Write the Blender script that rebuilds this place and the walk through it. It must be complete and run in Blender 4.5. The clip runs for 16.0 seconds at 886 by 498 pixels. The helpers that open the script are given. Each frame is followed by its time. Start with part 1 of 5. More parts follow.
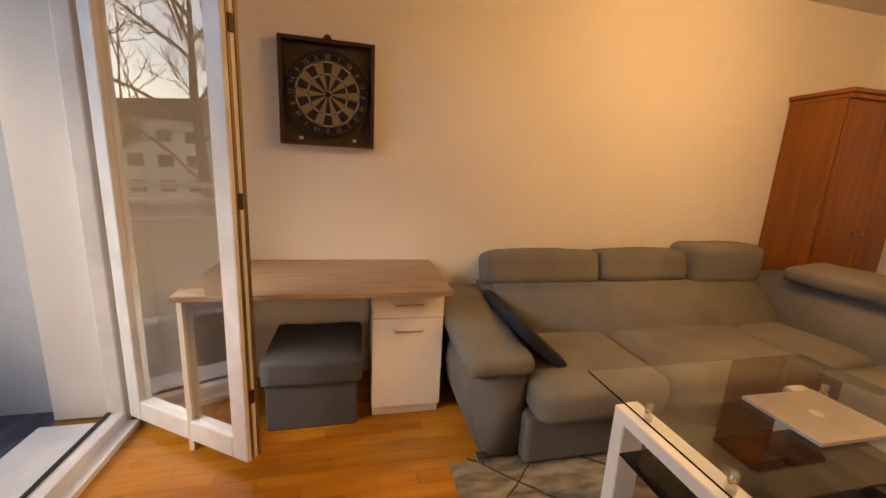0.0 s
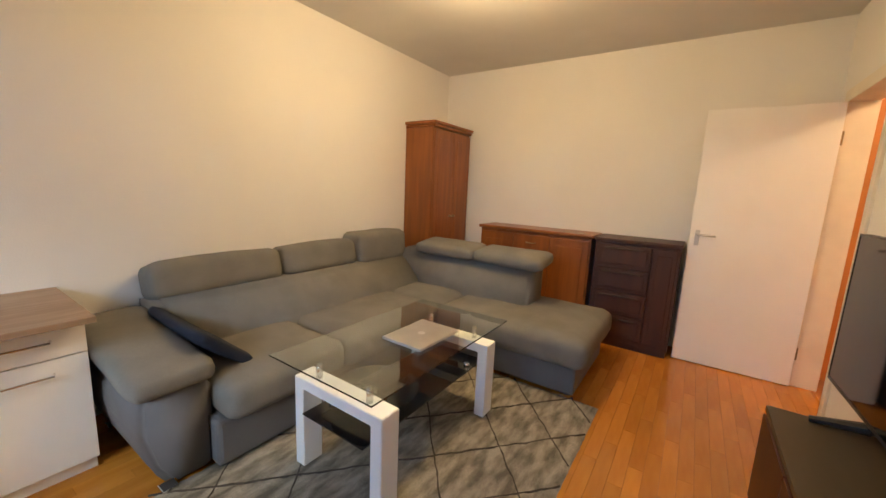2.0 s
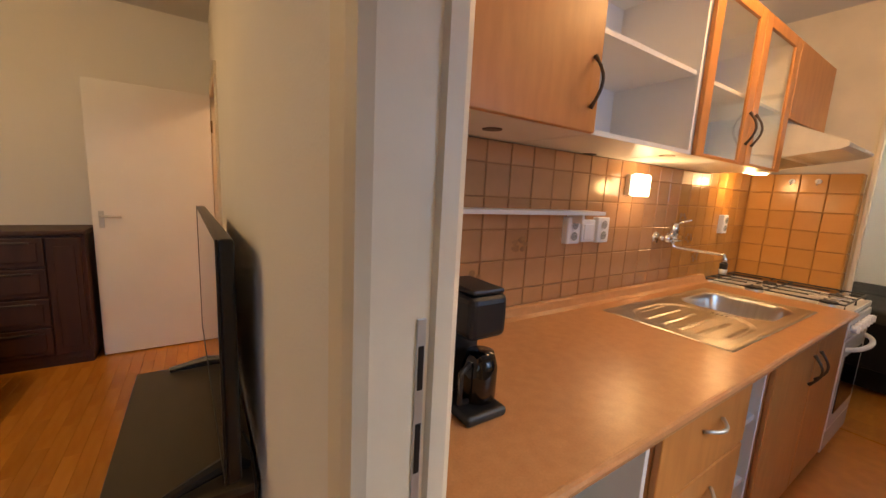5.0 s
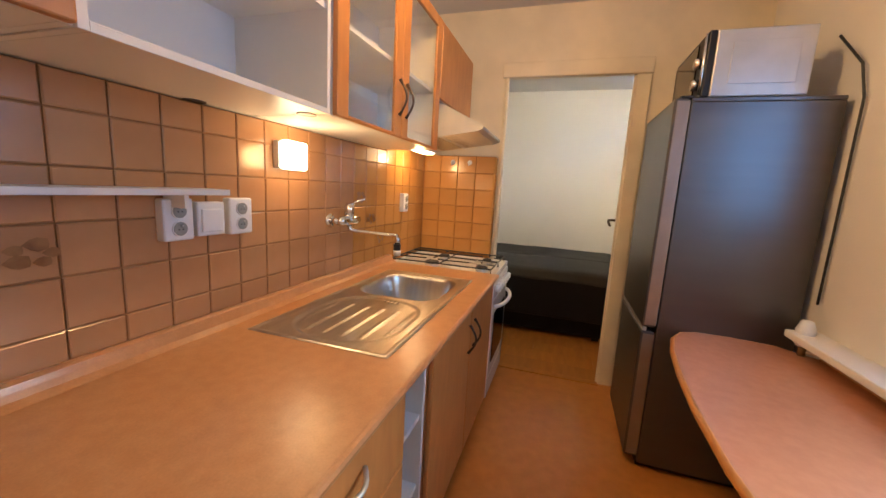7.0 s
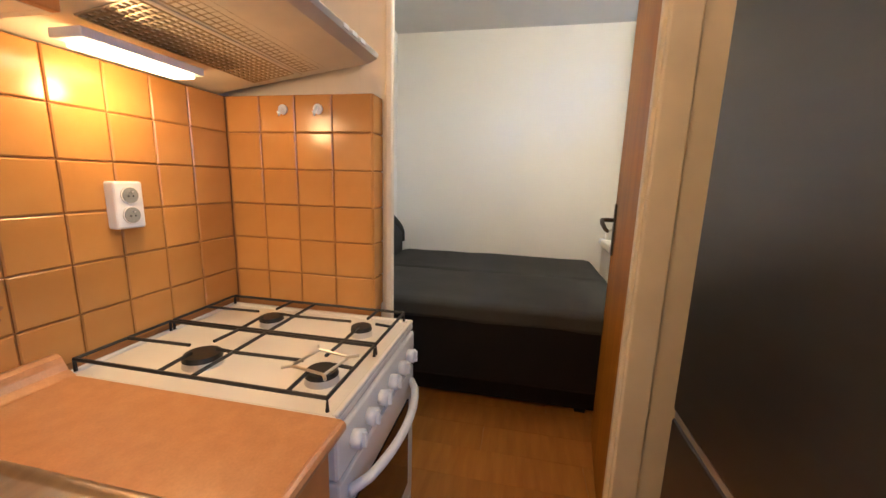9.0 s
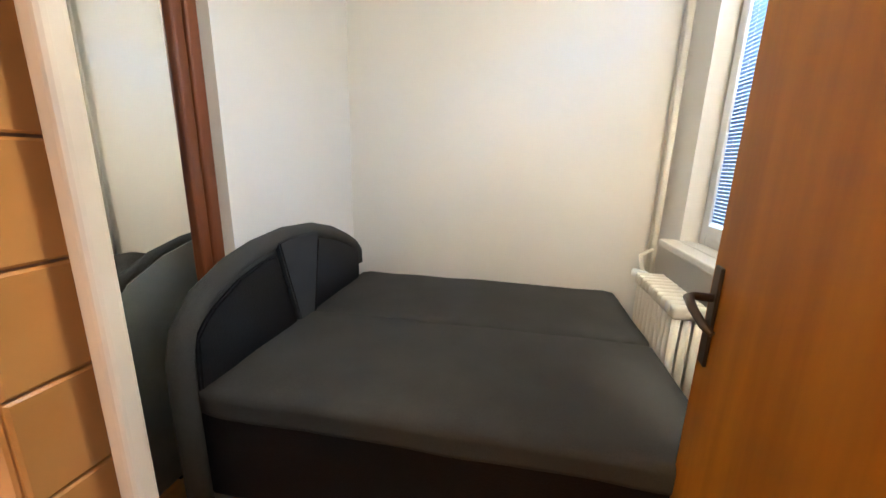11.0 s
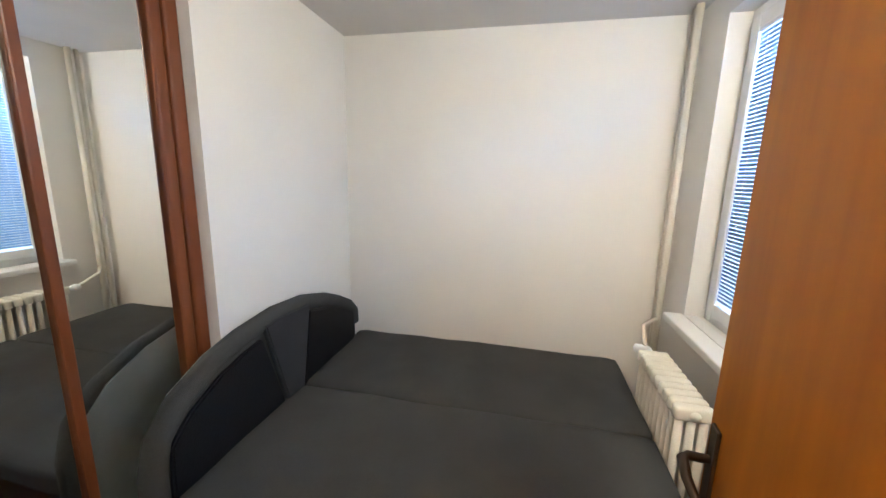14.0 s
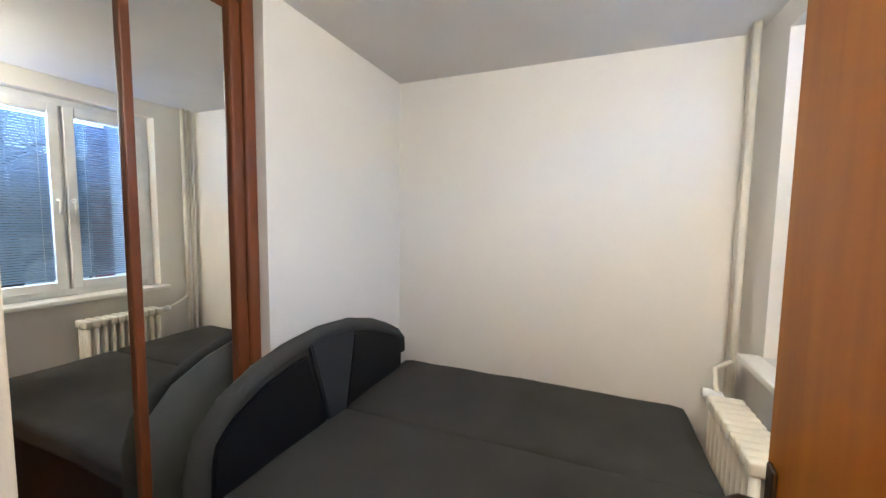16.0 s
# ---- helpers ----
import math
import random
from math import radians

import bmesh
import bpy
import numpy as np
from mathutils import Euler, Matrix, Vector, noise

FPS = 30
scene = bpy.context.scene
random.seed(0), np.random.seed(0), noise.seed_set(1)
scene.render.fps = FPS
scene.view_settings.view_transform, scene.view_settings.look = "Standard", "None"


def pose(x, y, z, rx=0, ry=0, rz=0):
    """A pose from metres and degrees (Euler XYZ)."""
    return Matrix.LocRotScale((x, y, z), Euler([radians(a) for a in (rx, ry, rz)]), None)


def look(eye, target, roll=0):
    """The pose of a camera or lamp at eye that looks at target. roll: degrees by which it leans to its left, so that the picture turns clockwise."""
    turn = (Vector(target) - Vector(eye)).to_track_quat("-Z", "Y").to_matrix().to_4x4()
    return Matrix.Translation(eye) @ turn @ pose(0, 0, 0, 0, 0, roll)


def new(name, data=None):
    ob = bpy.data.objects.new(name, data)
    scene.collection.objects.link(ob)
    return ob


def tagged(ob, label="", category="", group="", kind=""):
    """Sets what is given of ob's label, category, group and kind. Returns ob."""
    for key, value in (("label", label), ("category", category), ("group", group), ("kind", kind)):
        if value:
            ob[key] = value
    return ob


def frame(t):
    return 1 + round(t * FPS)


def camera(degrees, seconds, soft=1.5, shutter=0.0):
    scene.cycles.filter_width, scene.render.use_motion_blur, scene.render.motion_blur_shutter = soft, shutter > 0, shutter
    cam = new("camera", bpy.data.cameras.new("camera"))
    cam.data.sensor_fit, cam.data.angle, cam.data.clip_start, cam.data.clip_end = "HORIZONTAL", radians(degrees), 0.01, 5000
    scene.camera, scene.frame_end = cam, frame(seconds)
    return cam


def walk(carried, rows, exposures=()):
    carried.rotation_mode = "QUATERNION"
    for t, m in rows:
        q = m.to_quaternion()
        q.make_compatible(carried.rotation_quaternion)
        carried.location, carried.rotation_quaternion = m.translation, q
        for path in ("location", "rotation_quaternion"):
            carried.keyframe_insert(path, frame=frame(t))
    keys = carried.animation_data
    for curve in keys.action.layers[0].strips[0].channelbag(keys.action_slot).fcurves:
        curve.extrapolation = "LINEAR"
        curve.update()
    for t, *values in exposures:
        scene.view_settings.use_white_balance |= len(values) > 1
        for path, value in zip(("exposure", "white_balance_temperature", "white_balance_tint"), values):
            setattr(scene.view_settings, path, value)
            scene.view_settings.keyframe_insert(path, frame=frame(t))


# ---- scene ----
cam = camera(100.1, 16.0)

PATH = [
    (0, (-1.036, -1.107, 1.293), (-2.943, -0.661, 0.89), 3.0),
    (0.5, (-0.959, -1.07, 1.295), (-2.733, -0.221, 0.929), 2.6),
    (1, (-0.886, -1.055, 1.309), (-2.465, 0.121, 0.962), 2.5),
    (1.5, (-0.811, -1.057, 1.314), (-2.163, 0.378, 0.98), 2.7),
    (2, (-0.733, -1.068, 1.314), (-1.835, 0.57, 0.989), 2.6),
    (2.5, (-0.638, -1.078, 1.306), (-1.462, 0.716, 0.986), 2.4),
    (3, (-0.484, -1.104, 1.321), (-0.954, 0.812, 0.993), 2.1),
    (3.5, (-0.359, -1.125, 1.312), (-0.379, 0.849, 0.987), 1.9),
    (4, (-0.275, -1.146, 1.324), (0.158, 0.781, 1.01), 2.8),
    (4.5, (-0.206, -1.129, 1.35), (0.588, 0.678, 1.029), 3.0),
    (5, (-0.126, -1.091, 1.343), (0.967, 0.555, 1.036), 3.0),
    (5.2, (-0.097, -1.079, 1.342), (1.119, 0.48, 1.043), 3.0),
    (7.3, (0.675, -1.069, 1.324), (2.58, -0.556, 0.994), 2.6),
    (7.5, (0.826, -1.047, 1.319), (2.738, -0.565, 0.983), 2.1),
    (8, (1.189, -1.049, 1.3), (3.115, -0.632, 0.958), 2.4),
    (8.5, (1.583, -1.066, 1.309), (3.515, -0.699, 0.949), 2.3),
    (9, (1.983, -1.053, 1.309), (3.91, -0.663, 0.947), 1.6),
    (9.5, (2.332, -1.012, 1.338), (4.259, -0.649, 0.946), 1.6),
    (10, (2.613, -1.021, 1.365), (4.538, -0.679, 0.943), 1.8),
    (10.2, (2.702, -1.022, 1.369), (4.625, -0.675, 0.945), 1.7),
    (12.5, (3.014, -1.045, 1.622), (4.904, -0.667, 1.089), 1.1),
    (13, (3.016, -1.034, 1.648), (4.913, -0.665, 1.135), 1.4),
    (13.5, (3.042, -1.058, 1.7), (4.943, -0.674, 1.211), 1.3),
    (14, (3.045, -1.079, 1.712), (4.964, -0.66, 1.336), 1.3),
    (14.5, (3.04, -1.096, 1.698), (4.97, -0.636, 1.449), 1.4),
    (15, (3.038, -1.142, 1.684), (4.947, -0.574, 1.503), 1.1),
    (15.5, (3.046, -1.167, 1.656), (4.915, -0.489, 1.502), 1.1),
    (16, (3.052, -1.189, 1.638), (4.892, -0.44, 1.483), 0.8),
]
EXPOSURES = ((0, 1.05, 10200, 16), (1.5, 1.38, 6500, -2), (3.0, 1.44, 5900, -1), (4.0, 1.10, 6800, 5), (5.0, 0.64, 7200, 5), (7.5, 0.76, 6100, 2), (8.5, 0.80, 5900, 2), (10.0, 1.20, 5850, 0), (12.5, 1.14, 5350, 1), (14.0, 1.06, 5400, 2), (16.0, 1.0, 5450, 2))
walk(cam, [(t, look(eye, target, roll)) for t, eye, target, roll in PATH], EXPOSURES)

# ---- light ----
world = bpy.data.worlds.new("sky")
scene.world = world
world.use_nodes = True
wn = world.node_tree.nodes
sky = wn.new("ShaderNodeTexSky")
sky.sky_type, sky.sun_disc = "NISHITA", False
sky.sun_elevation, sky.sun_rotation = radians(30), radians(200)
sky.ozone_density, sky.dust_density = 3.0, 0.5
world.node_tree.links.new(sky.outputs[0], wn["Background"].inputs[0])
wn["Background"].inputs[1].default_value = 0.15


def lamp(name, kind, energy, color, m, size=0.1):
    data = bpy.data.lights.new(name, kind)
    data.energy, data.color = energy, color
    if kind == "SUN":
        data.angle = radians(size)
    elif kind == "AREA":
        data.size = size
    else:
        data.shadow_soft_size = size
    ob = new(name, data)
    ob.matrix_world = m
    return ob


lamp("sun", "SUN", 1.5, (0.97, 0.98, 1.0), look((9, -18, 12), (0, 0, 0)), 20)
WARM = (1.0, 0.56, 0.235)
lamp("living_bulb", "POINT", 24, (1.0, 0.64, 0.32), pose(-1.80, 0.80, 2.36), 0.11)
lamp("kitchen_bulb", "POINT", 17, WARM, pose(1.65, -0.80, 2.36), 0.11)
lamp("wall_bulb", "POINT", 1.2, WARM, pose(1.66, -0.19, 1.41), 0.04)
lamp("hood_bulb", "POINT", 2.0, WARM, pose(2.72, -0.17, 1.50), 0.03)
# Assumed bedroom lamp, placed where neither the camera nor the mirror shows it.
lamp("bedroom_unseen_bulb", "POINT", 22, (1.0, 0.85, 0.68), pose(3.50, -1.62, 2.38), 0.1)
lamp("hall_bulb", "POINT", 18, (1.0, 0.6, 0.3), pose(0.85, 1.5, 2.36), 0.1)
# Added area lamp in the window opening, giving the fridge its blue reflection.
lamp("kitchen_window_sky_fill", "AREA", 5.5, (0.20, 0.45, 1.0), pose(1.35, -2.20, 1.65, 90, 0, 0), 0.75)
# Added strip lamp, hidden above the pane, to brighten the bedroom.
w_sky = lamp("bedroom_window_sky_fill", "AREA", 38, (0.42, 0.60, 1.0), look((4.35, -2.28, 2.40), (4.35, -1.2, 1.75)), 1.1)
w_sky.data.shape, w_sky.data.size_y = "RECTANGLE", 0.09
# Added lamp outside that turns the balcony wall brighter and bluer.
lamp("balcony_sky_fill", "AREA", 18, (0.25, 0.48, 1.0), look((-1.6, -4.6, 2.6), (-2.9, -2.6, 1.0)), 0.9)


# ---- materials ----
def mat(name, color, rough=0.6, metal=0.0, color2=None, scale=8.0, detail=4.0, stretch=(1, 1, 1), bump=0.0, bscale=60.0, spec=0.5, var=0.0, coat=0.0, emit=None, estr=0.0, fine=0.0):
    m = bpy.data.materials.new(name)
    m.use_nodes = True
    nt = m.node_tree
    n, l = nt.nodes, nt.links
    b = n["Principled BSDF"]
    b.inputs["Roughness"].default_value = rough
    b.inputs["Metallic"].default_value = metal
    b.inputs["Specular IOR Level"].default_value = spec
    b.inputs["Coat Weight"].default_value = coat
    b.inputs["Coat Roughness"].default_value = 0.12
    if emit:
        b.inputs["Emission Color"].default_value = (*emit, 1)
        b.inputs["Emission Strength"].default_value = estr
    tc = n.new("ShaderNodeTexCoord")
    mp = n.new("ShaderNodeMapping")
    mp.inputs["Scale"].default_value = stretch
    l.new(tc.outputs["Object"], mp.inputs[0])
    no = n.new("ShaderNodeTexNoise")
    no.inputs["Scale"].default_value, no.inputs["Detail"].default_value = scale, detail
    l.new(mp.outputs[0], no.inputs["Vector"])
    cr = n.new("ShaderNodeValToRGB")
    c2 = color2 or tuple(c * 0.88 for c in color)
    cr.color_ramp.elements[0].color, cr.color_ramp.elements[1].color = (*c2, 1), (*color, 1)
    cr.color_ramp.elements[0].position, cr.color_ramp.elements[1].position = 0.35, 0.65
    l.new(no.outputs[0], cr.inputs[0])
    out = cr.outputs[0]
    if fine:
        nf = n.new("ShaderNodeTexNoise")
        nf.inputs["Scale"].default_value = bscale
        l.new(mp.outputs[0], nf.inputs["Vector"])
        mx = n.new("ShaderNodeMix")
        mx.data_type, mx.blend_type = "RGBA", "OVERLAY"
        mx.inputs[0].default_value = fine
        l.new(out, mx.inputs[6])
        l.new(nf.outputs[0], mx.inputs[7])
        out = mx.outputs[2]
    if var:
        oi = n.new("ShaderNodeObjectInfo")
        hs = n.new("ShaderNodeHueSaturation")
        mr = n.new("ShaderNodeMapRange")
        mr.inputs[3].default_value, mr.inputs[4].default_value = 1 - var, 1 + var
        gi = n.new("ShaderNodeNewGeometry")
        ad, fr = n.new("ShaderNodeMath"), n.new("ShaderNodeMath")
        ad.operation, fr.operation = "ADD", "FRACT"
        l.new(oi.outputs["Random"], ad.inputs[0])
        l.new(gi.outputs["Random Per Island"], ad.inputs[1])
        l.new(ad.outputs[0], fr.inputs[0])
        l.new(fr.outputs[0], mr.inputs[0])
        l.new(mr.outputs[0], hs.inputs["Value"])
        l.new(out, hs.inputs["Color"])
        out = hs.outputs[0]
    l.new(out, b.inputs["Base Color"])
    if bump:
        nb = n.new("ShaderNodeTexNoise")
        nb.inputs["Scale"].default_value, nb.inputs["Detail"].default_value = bscale, 3
        l.new(mp.outputs[0], nb.inputs["Vector"])
        bp = n.new("ShaderNodeBump")
        bp.inputs["Strength"].default_value, bp.inputs["Distance"].default_value = bump, 0.004
        l.new(nb.outputs[0], bp.inputs["Height"])
        l.new(bp.outputs[0], b.inputs["Normal"])
    return m


def pane(name, tint=(1, 1, 1), ior=1.5, rough=0.0):
    m = bpy.data.materials.new(name)
    m.use_nodes = True
    b = m.node_tree.nodes["Principled BSDF"]
    b.inputs["Base Color"].default_value = (*tint, 1)
    b.inputs["Transmission Weight"].default_value = 1
    b.inputs["Roughness"].default_value = rough
    b.inputs["IOR"].default_value = ior
    return m


M = {}
M["wall"] = mat("wall_paint", (0.80, 0.77, 0.72), 0.85, color2=(0.77, 0.74, 0.69), scale=1.3, bump=0.25, bscale=140)
M["ceil"] = mat("ceiling_paint", (0.74, 0.72, 0.69), 0.9, scale=1.0, bump=0.2, bscale=120)
M["white"] = mat("white_lacquer", (0.82, 0.80, 0.77), 0.35, color2=(0.79, 0.77, 0.73), scale=3)
M["cream"] = mat("cream_paint", (0.78, 0.70, 0.56), 0.45, scale=4, bump=0.1, bscale=40)
M["pvc"] = mat("white_plastic", (0.80, 0.81, 0.82), 0.3)
M["sofa"] = mat("grey_fabric", (0.215, 0.203, 0.178), 0.95, color2=(0.178, 0.167, 0.146), scale=5, bump=0.6, bscale=420, spec=0.2, fine=0.35)
M["sofa_side"] = mat("grey_leatherette", (0.135, 0.13, 0.13), 0.55, scale=5, bump=0.2, bscale=200, spec=0.35)
M["navy"] = mat("navy_fabric", (0.022, 0.028, 0.045), 0.8, scale=6, bump=0.4, bscale=300, spec=0.2)
M["pouf"] = mat("blue_grey_cloth", (0.085, 0.09, 0.105), 0.85, scale=6, bump=0.4, bscale=300, spec=0.2)
M["anthr"] = mat("anthracite_cloth", (0.062, 0.061, 0.057), 0.9, color2=(0.050, 0.049, 0.046), scale=3, bump=0.5, bscale=350, spec=0.2, fine=0.3)
M["insert"] = mat("dark_blue_grey_cloth", (0.038, 0.039, 0.043), 0.85, scale=6, bump=0.4, bscale=300, spec=0.2)
M["blackl"] = mat("black_leather", (0.008, 0.008, 0.010), 0.5, spec=0.25, scale=8, bump=0.3, bscale=150)
M["greyback"] = mat("grey_backing_cloth", (0.30, 0.31, 0.29), 0.9, bump=0.3, bscale=250)
M["oak"] = mat("desk_oak_decor", (0.36, 0.25, 0.165), 0.5, color2=(0.27, 0.18, 0.115), scale=3, stretch=(14, 1.2, 14), detail=8, bump=0.1, bscale=60)
M["cherry"] = mat("cherry_wood", (0.28, 0.085, 0.012), 0.35, color2=(0.19, 0.052, 0.007), scale=2, stretch=(9, 9, 0.8), detail=6, coat=0.15)
M["darkwood"] = mat("dark_brown_wood", (0.06, 0.019, 0.007), 0.5, color2=(0.04, 0.012, 0.005), scale=2, stretch=(8, 8, 1), detail=6)
M["tvwood"] = mat("tv_bench_top", (0.07, 0.05, 0.028), 0.45, color2=(0.055, 0.04, 0.022), scale=2, stretch=(6, 1, 6))
M["doorwood"] = mat("bedroom_door_wood", (0.46, 0.17, 0.008), 0.5, color2=(0.35, 0.118, 0.005), scale=1.5, stretch=(10, 10, 0.9), detail=7, spec=0.3)
M["framewood"] = mat("mirror_frame_wood", (0.16, 0.045, 0.012), 0.4, scale=2, stretch=(10, 10, 1), detail=5)
M["floor"] = mat("parquet_varnish", (0.55, 0.222, 0.030), 0.22, color2=(0.45, 0.165, 0.020), scale=2.5, stretch=(7, 1, 1), detail=6, var=0.13, bump=0.05, bscale=30)
M["kfloor"] = mat("kitchen_lino", (0.54, 0.215, 0.05), 0.3, color2=(0.47, 0.18, 0.038), scale=14, detail=6, bump=0.05, bscale=60)
M["bfloor"] = mat("bedroom_laminate", (0.50, 0.21, 0.045), 0.3, color2=(0.40, 0.155, 0.03), scale=2.5, stretch=(1, 8, 1), detail=6, var=0.1)
M["rug"] = mat("shaggy_rug", (0.36, 0.32, 0.25), 0.95, color2=(0.14, 0.12, 0.09), scale=7, stretch=(3, 1, 1), detail=10, bump=1.0, bscale=160, spec=0.1, fine=0.5)
M["rugline"] = mat("rug_dark_yarn", (0.09, 0.075, 0.06), 0.95, color2=(0.05, 0.042, 0.034), scale=20, bump=1.0, bscale=160, spec=0.1)
M["tileK"] = mat("wall_tile_peach", (0.50, 0.265, 0.125), 0.2, color2=(0.43, 0.215, 0.095), scale=5, detail=5, var=0.07, bump=0.08, bscale=18, coat=0.2)
M["tileS"] = mat("wall_tile_amber", (0.52, 0.26, 0.075), 0.24, color2=(0.46, 0.215, 0.055), scale=5, detail=5, var=0.07, bump=0.08, bscale=18, coat=0.2)
M["grout"] = mat("brown_grout", (0.36, 0.18, 0.07), 0.95, bump=0.3, spec=0.1)
M["decal"] = mat("tile_motif", (0.20, 0.085, 0.02), 0.3, color2=(0.30, 0.14, 0.04), scale=30)
M["worktop"] = mat("worktop_laminate", (0.48, 0.24, 0.105), 0.28, color2=(0.43, 0.205, 0.085), scale=30, detail=8, fine=0.15, bscale=200)
M["kdoor"] = mat("kitchen_front_laminate", (0.58, 0.25, 0.075), 0.38, color2=(0.51, 0.21, 0.06), scale=6, stretch=(5, 5, 1), detail=6)
M["table"] = mat("table_laminate", (0.56, 0.27, 0.16), 0.25, color2=(0.52, 0.245, 0.145), scale=30, detail=8)
M["steel"] = mat("brushed_steel", (0.58, 0.56, 0.52), 0.28, metal=1.0, color2=(0.50, 0.48, 0.45), scale=6, stretch=(1, 8, 1), bump=0.03, bscale=80)
M["chrome"] = mat("chrome", (0.78, 0.78, 0.78), 0.1, metal=1.0)
M["fridge"] = mat("dark_steel", (0.15, 0.145, 0.145), 0.34, metal=0.88, color2=(0.142, 0.137, 0.137), scale=2, stretch=(1, 1, 10))
M["edge"] = mat("satin_door_edge", (0.36, 0.30, 0.26), 0.35, metal=0.7)
M["silver"] = mat("silver_aluminium", (0.62, 0.62, 0.61), 0.38, metal=0.7)
M["bronze"] = mat("dark_bronze", (0.10, 0.07, 0.05), 0.4, metal=0.8)
M["black"] = mat("black_plastic", (0.012, 0.012, 0.013), 0.35)
M["iron"] = mat("black_enamel_iron", (0.012, 0.012, 0.012), 0.5, bump=0.2, bscale=90)
M["screen"] = mat("screen_glass", (0.003, 0.003, 0.003), 0.05, spec=0.5)
M["enamel"] = mat("white_enamel", (0.78, 0.76, 0.70), 0.15, color2=(0.75, 0.72, 0.66), scale=4)
M["hood"] = mat("hood_enamel", (0.70, 0.66, 0.56), 0.35)
M["mesh"] = mat("hood_filter_mesh", (0.42, 0.36, 0.25), 0.4, metal=0.6, scale=60)
M["radiator"] = mat("radiator_enamel", (0.76, 0.72, 0.62), 0.4, scale=4)
M["cork"] = mat("dart_cabinet_lining", (0.075, 0.050, 0.018), 0.9, bump=0.4)
M["dartcase"] = mat("dart_cabinet_wood", (0.05, 0.014, 0.006), 0.45, bump=0.1)
M["sisal"] = mat("sisal_cream", (0.27, 0.20, 0.095), 0.9, bump=0.3)
M["sisalb"] = mat("sisal_black", (0.018, 0.014, 0.012), 0.9, bump=0.3)
M["concrete"] = mat("balcony_render", (0.55, 0.56, 0.58), 0.9, color2=(0.48, 0.49, 0.51), scale=3, bump=0.4, bscale=80)
M["balcfloor"] = mat("balcony_carpet", (0.12, 0.12, 0.15), 0.9, color2=(0.05, 0.05, 0.07), scale=7, detail=6, bump=0.3)
# Lawn colour is raised to brighten the view outside the windows.
M["ground"] = mat("lightened_winter_lawn", (0.26, 0.27, 0.26), 0.95, color2=(0.15, 0.15, 0.12), scale=0.3, bump=0.3, bscale=4)
M["bark"] = mat("bark", (0.07, 0.055, 0.045), 0.9, scale=6, bump=0.6, bscale=30)
M["facade"] = mat("facade_plaster", (0.66, 0.64, 0.60), 0.85, scale=0.6)
M["redwall"] = mat("red_render", (0.30, 0.09, 0.07), 0.85, scale=2, bump=0.3)
M["hill"] = mat("wooded_hill", (0.09, 0.085, 0.075), 0.95, scale=0.05, bump=0.5, bscale=0.6)
M["hall"] = mat("hall_wardrobe_laminate", (0.55, 0.22, 0.05), 0.5, scale=3)
M["mirror"] = mat("mirror_silver", (0.86, 0.88, 0.87), 0.0, metal=1.0, color2=(0.86, 0.88, 0.87))
M["brass"] = mat("worn_brass", (0.32, 0.24, 0.13), 0.35, metal=0.9)
M["bulb"] = mat("lit_diffuser", (0.9, 0.85, 0.75), 0.4, emit=(1.0, 0.78, 0.5), estr=6)
M["dome"] = mat("lit_dome", (0.9, 0.85, 0.75), 0.4, emit=(1.0, 0.8, 0.55), estr=3)
# Slat colour carries the blue skylight that falls on the blind from behind.
M["slat"] = mat("skylight_blue_slat", (0.26, 0.40, 0.62), 0.5)
M["pane"] = pane("window_pane")
M["dpane"] = pane("balcony_door_pane", (0.86, 0.87, 0.86), 2.1)
M["tglass"] = pane("table_glass", (0.80, 0.86, 0.84), 1.5)
M["bglass"] = mat("black_table_glass", (0.006, 0.006, 0.007), 0.04)
M["cglass"] = pane("cabinet_glass", (0.86, 0.86, 0.80), 1.45, 0.02)


# ---- building helpers ----
def part(name, bm, material, parent=None, label="", smooth=False, kind=""):
    me = bpy.data.meshes.new(name)
    bm.to_mesh(me)
    bm.free()
    me.materials.append(M[material])
    clear = material in ("pane", "dpane", "tglass", "cglass")
    if smooth:
        for p in me.polygons:
            p.use_smooth = True
    ob = new(name, me)
    if parent:
        ob.parent = parent
        ob.matrix_parent_inverse = parent.matrix_world.inverted()
    if clear:
        ob.visible_shadow = False
    return tagged(ob, label=label, kind=kind)


def thing(name, label, category, at=(0, 0, 0), group=""):
    ob = new(name)
    ob.empty_display_size = 0.1
    ob.location = at
    ob.matrix_world = pose(*at)
    return tagged(ob, label=label, category=category, group=group)


def boxes(*bs, bevel=0.0, seg=2, bm=None):
    """Boxes of (x0, x1, y0, y1, z0, z1)."""
    bm = bm or bmesh.new()
    for x0, x1, y0, y1, z0, z1 in bs:
        g = bmesh.ops.create_cube(bm, size=1)
        for v in g["verts"]:
            v.co = Vector(((x0 + x1) / 2 + v.co.x * (x1 - x0), (y0 + y1) / 2 + v.co.y * (y1 - y0), (z0 + z1) / 2 + v.co.z * (z1 - z0)))
        if bevel:
            es = list({e for v in g["verts"] for e in v.link_edges})
            bmesh.ops.bevel(bm, geom=es, offset=min(bevel, 0.49 * min(x1 - x0, y1 - y0, z1 - z0)), segments=seg, affect="EDGES", profile=0.5)
    return bm


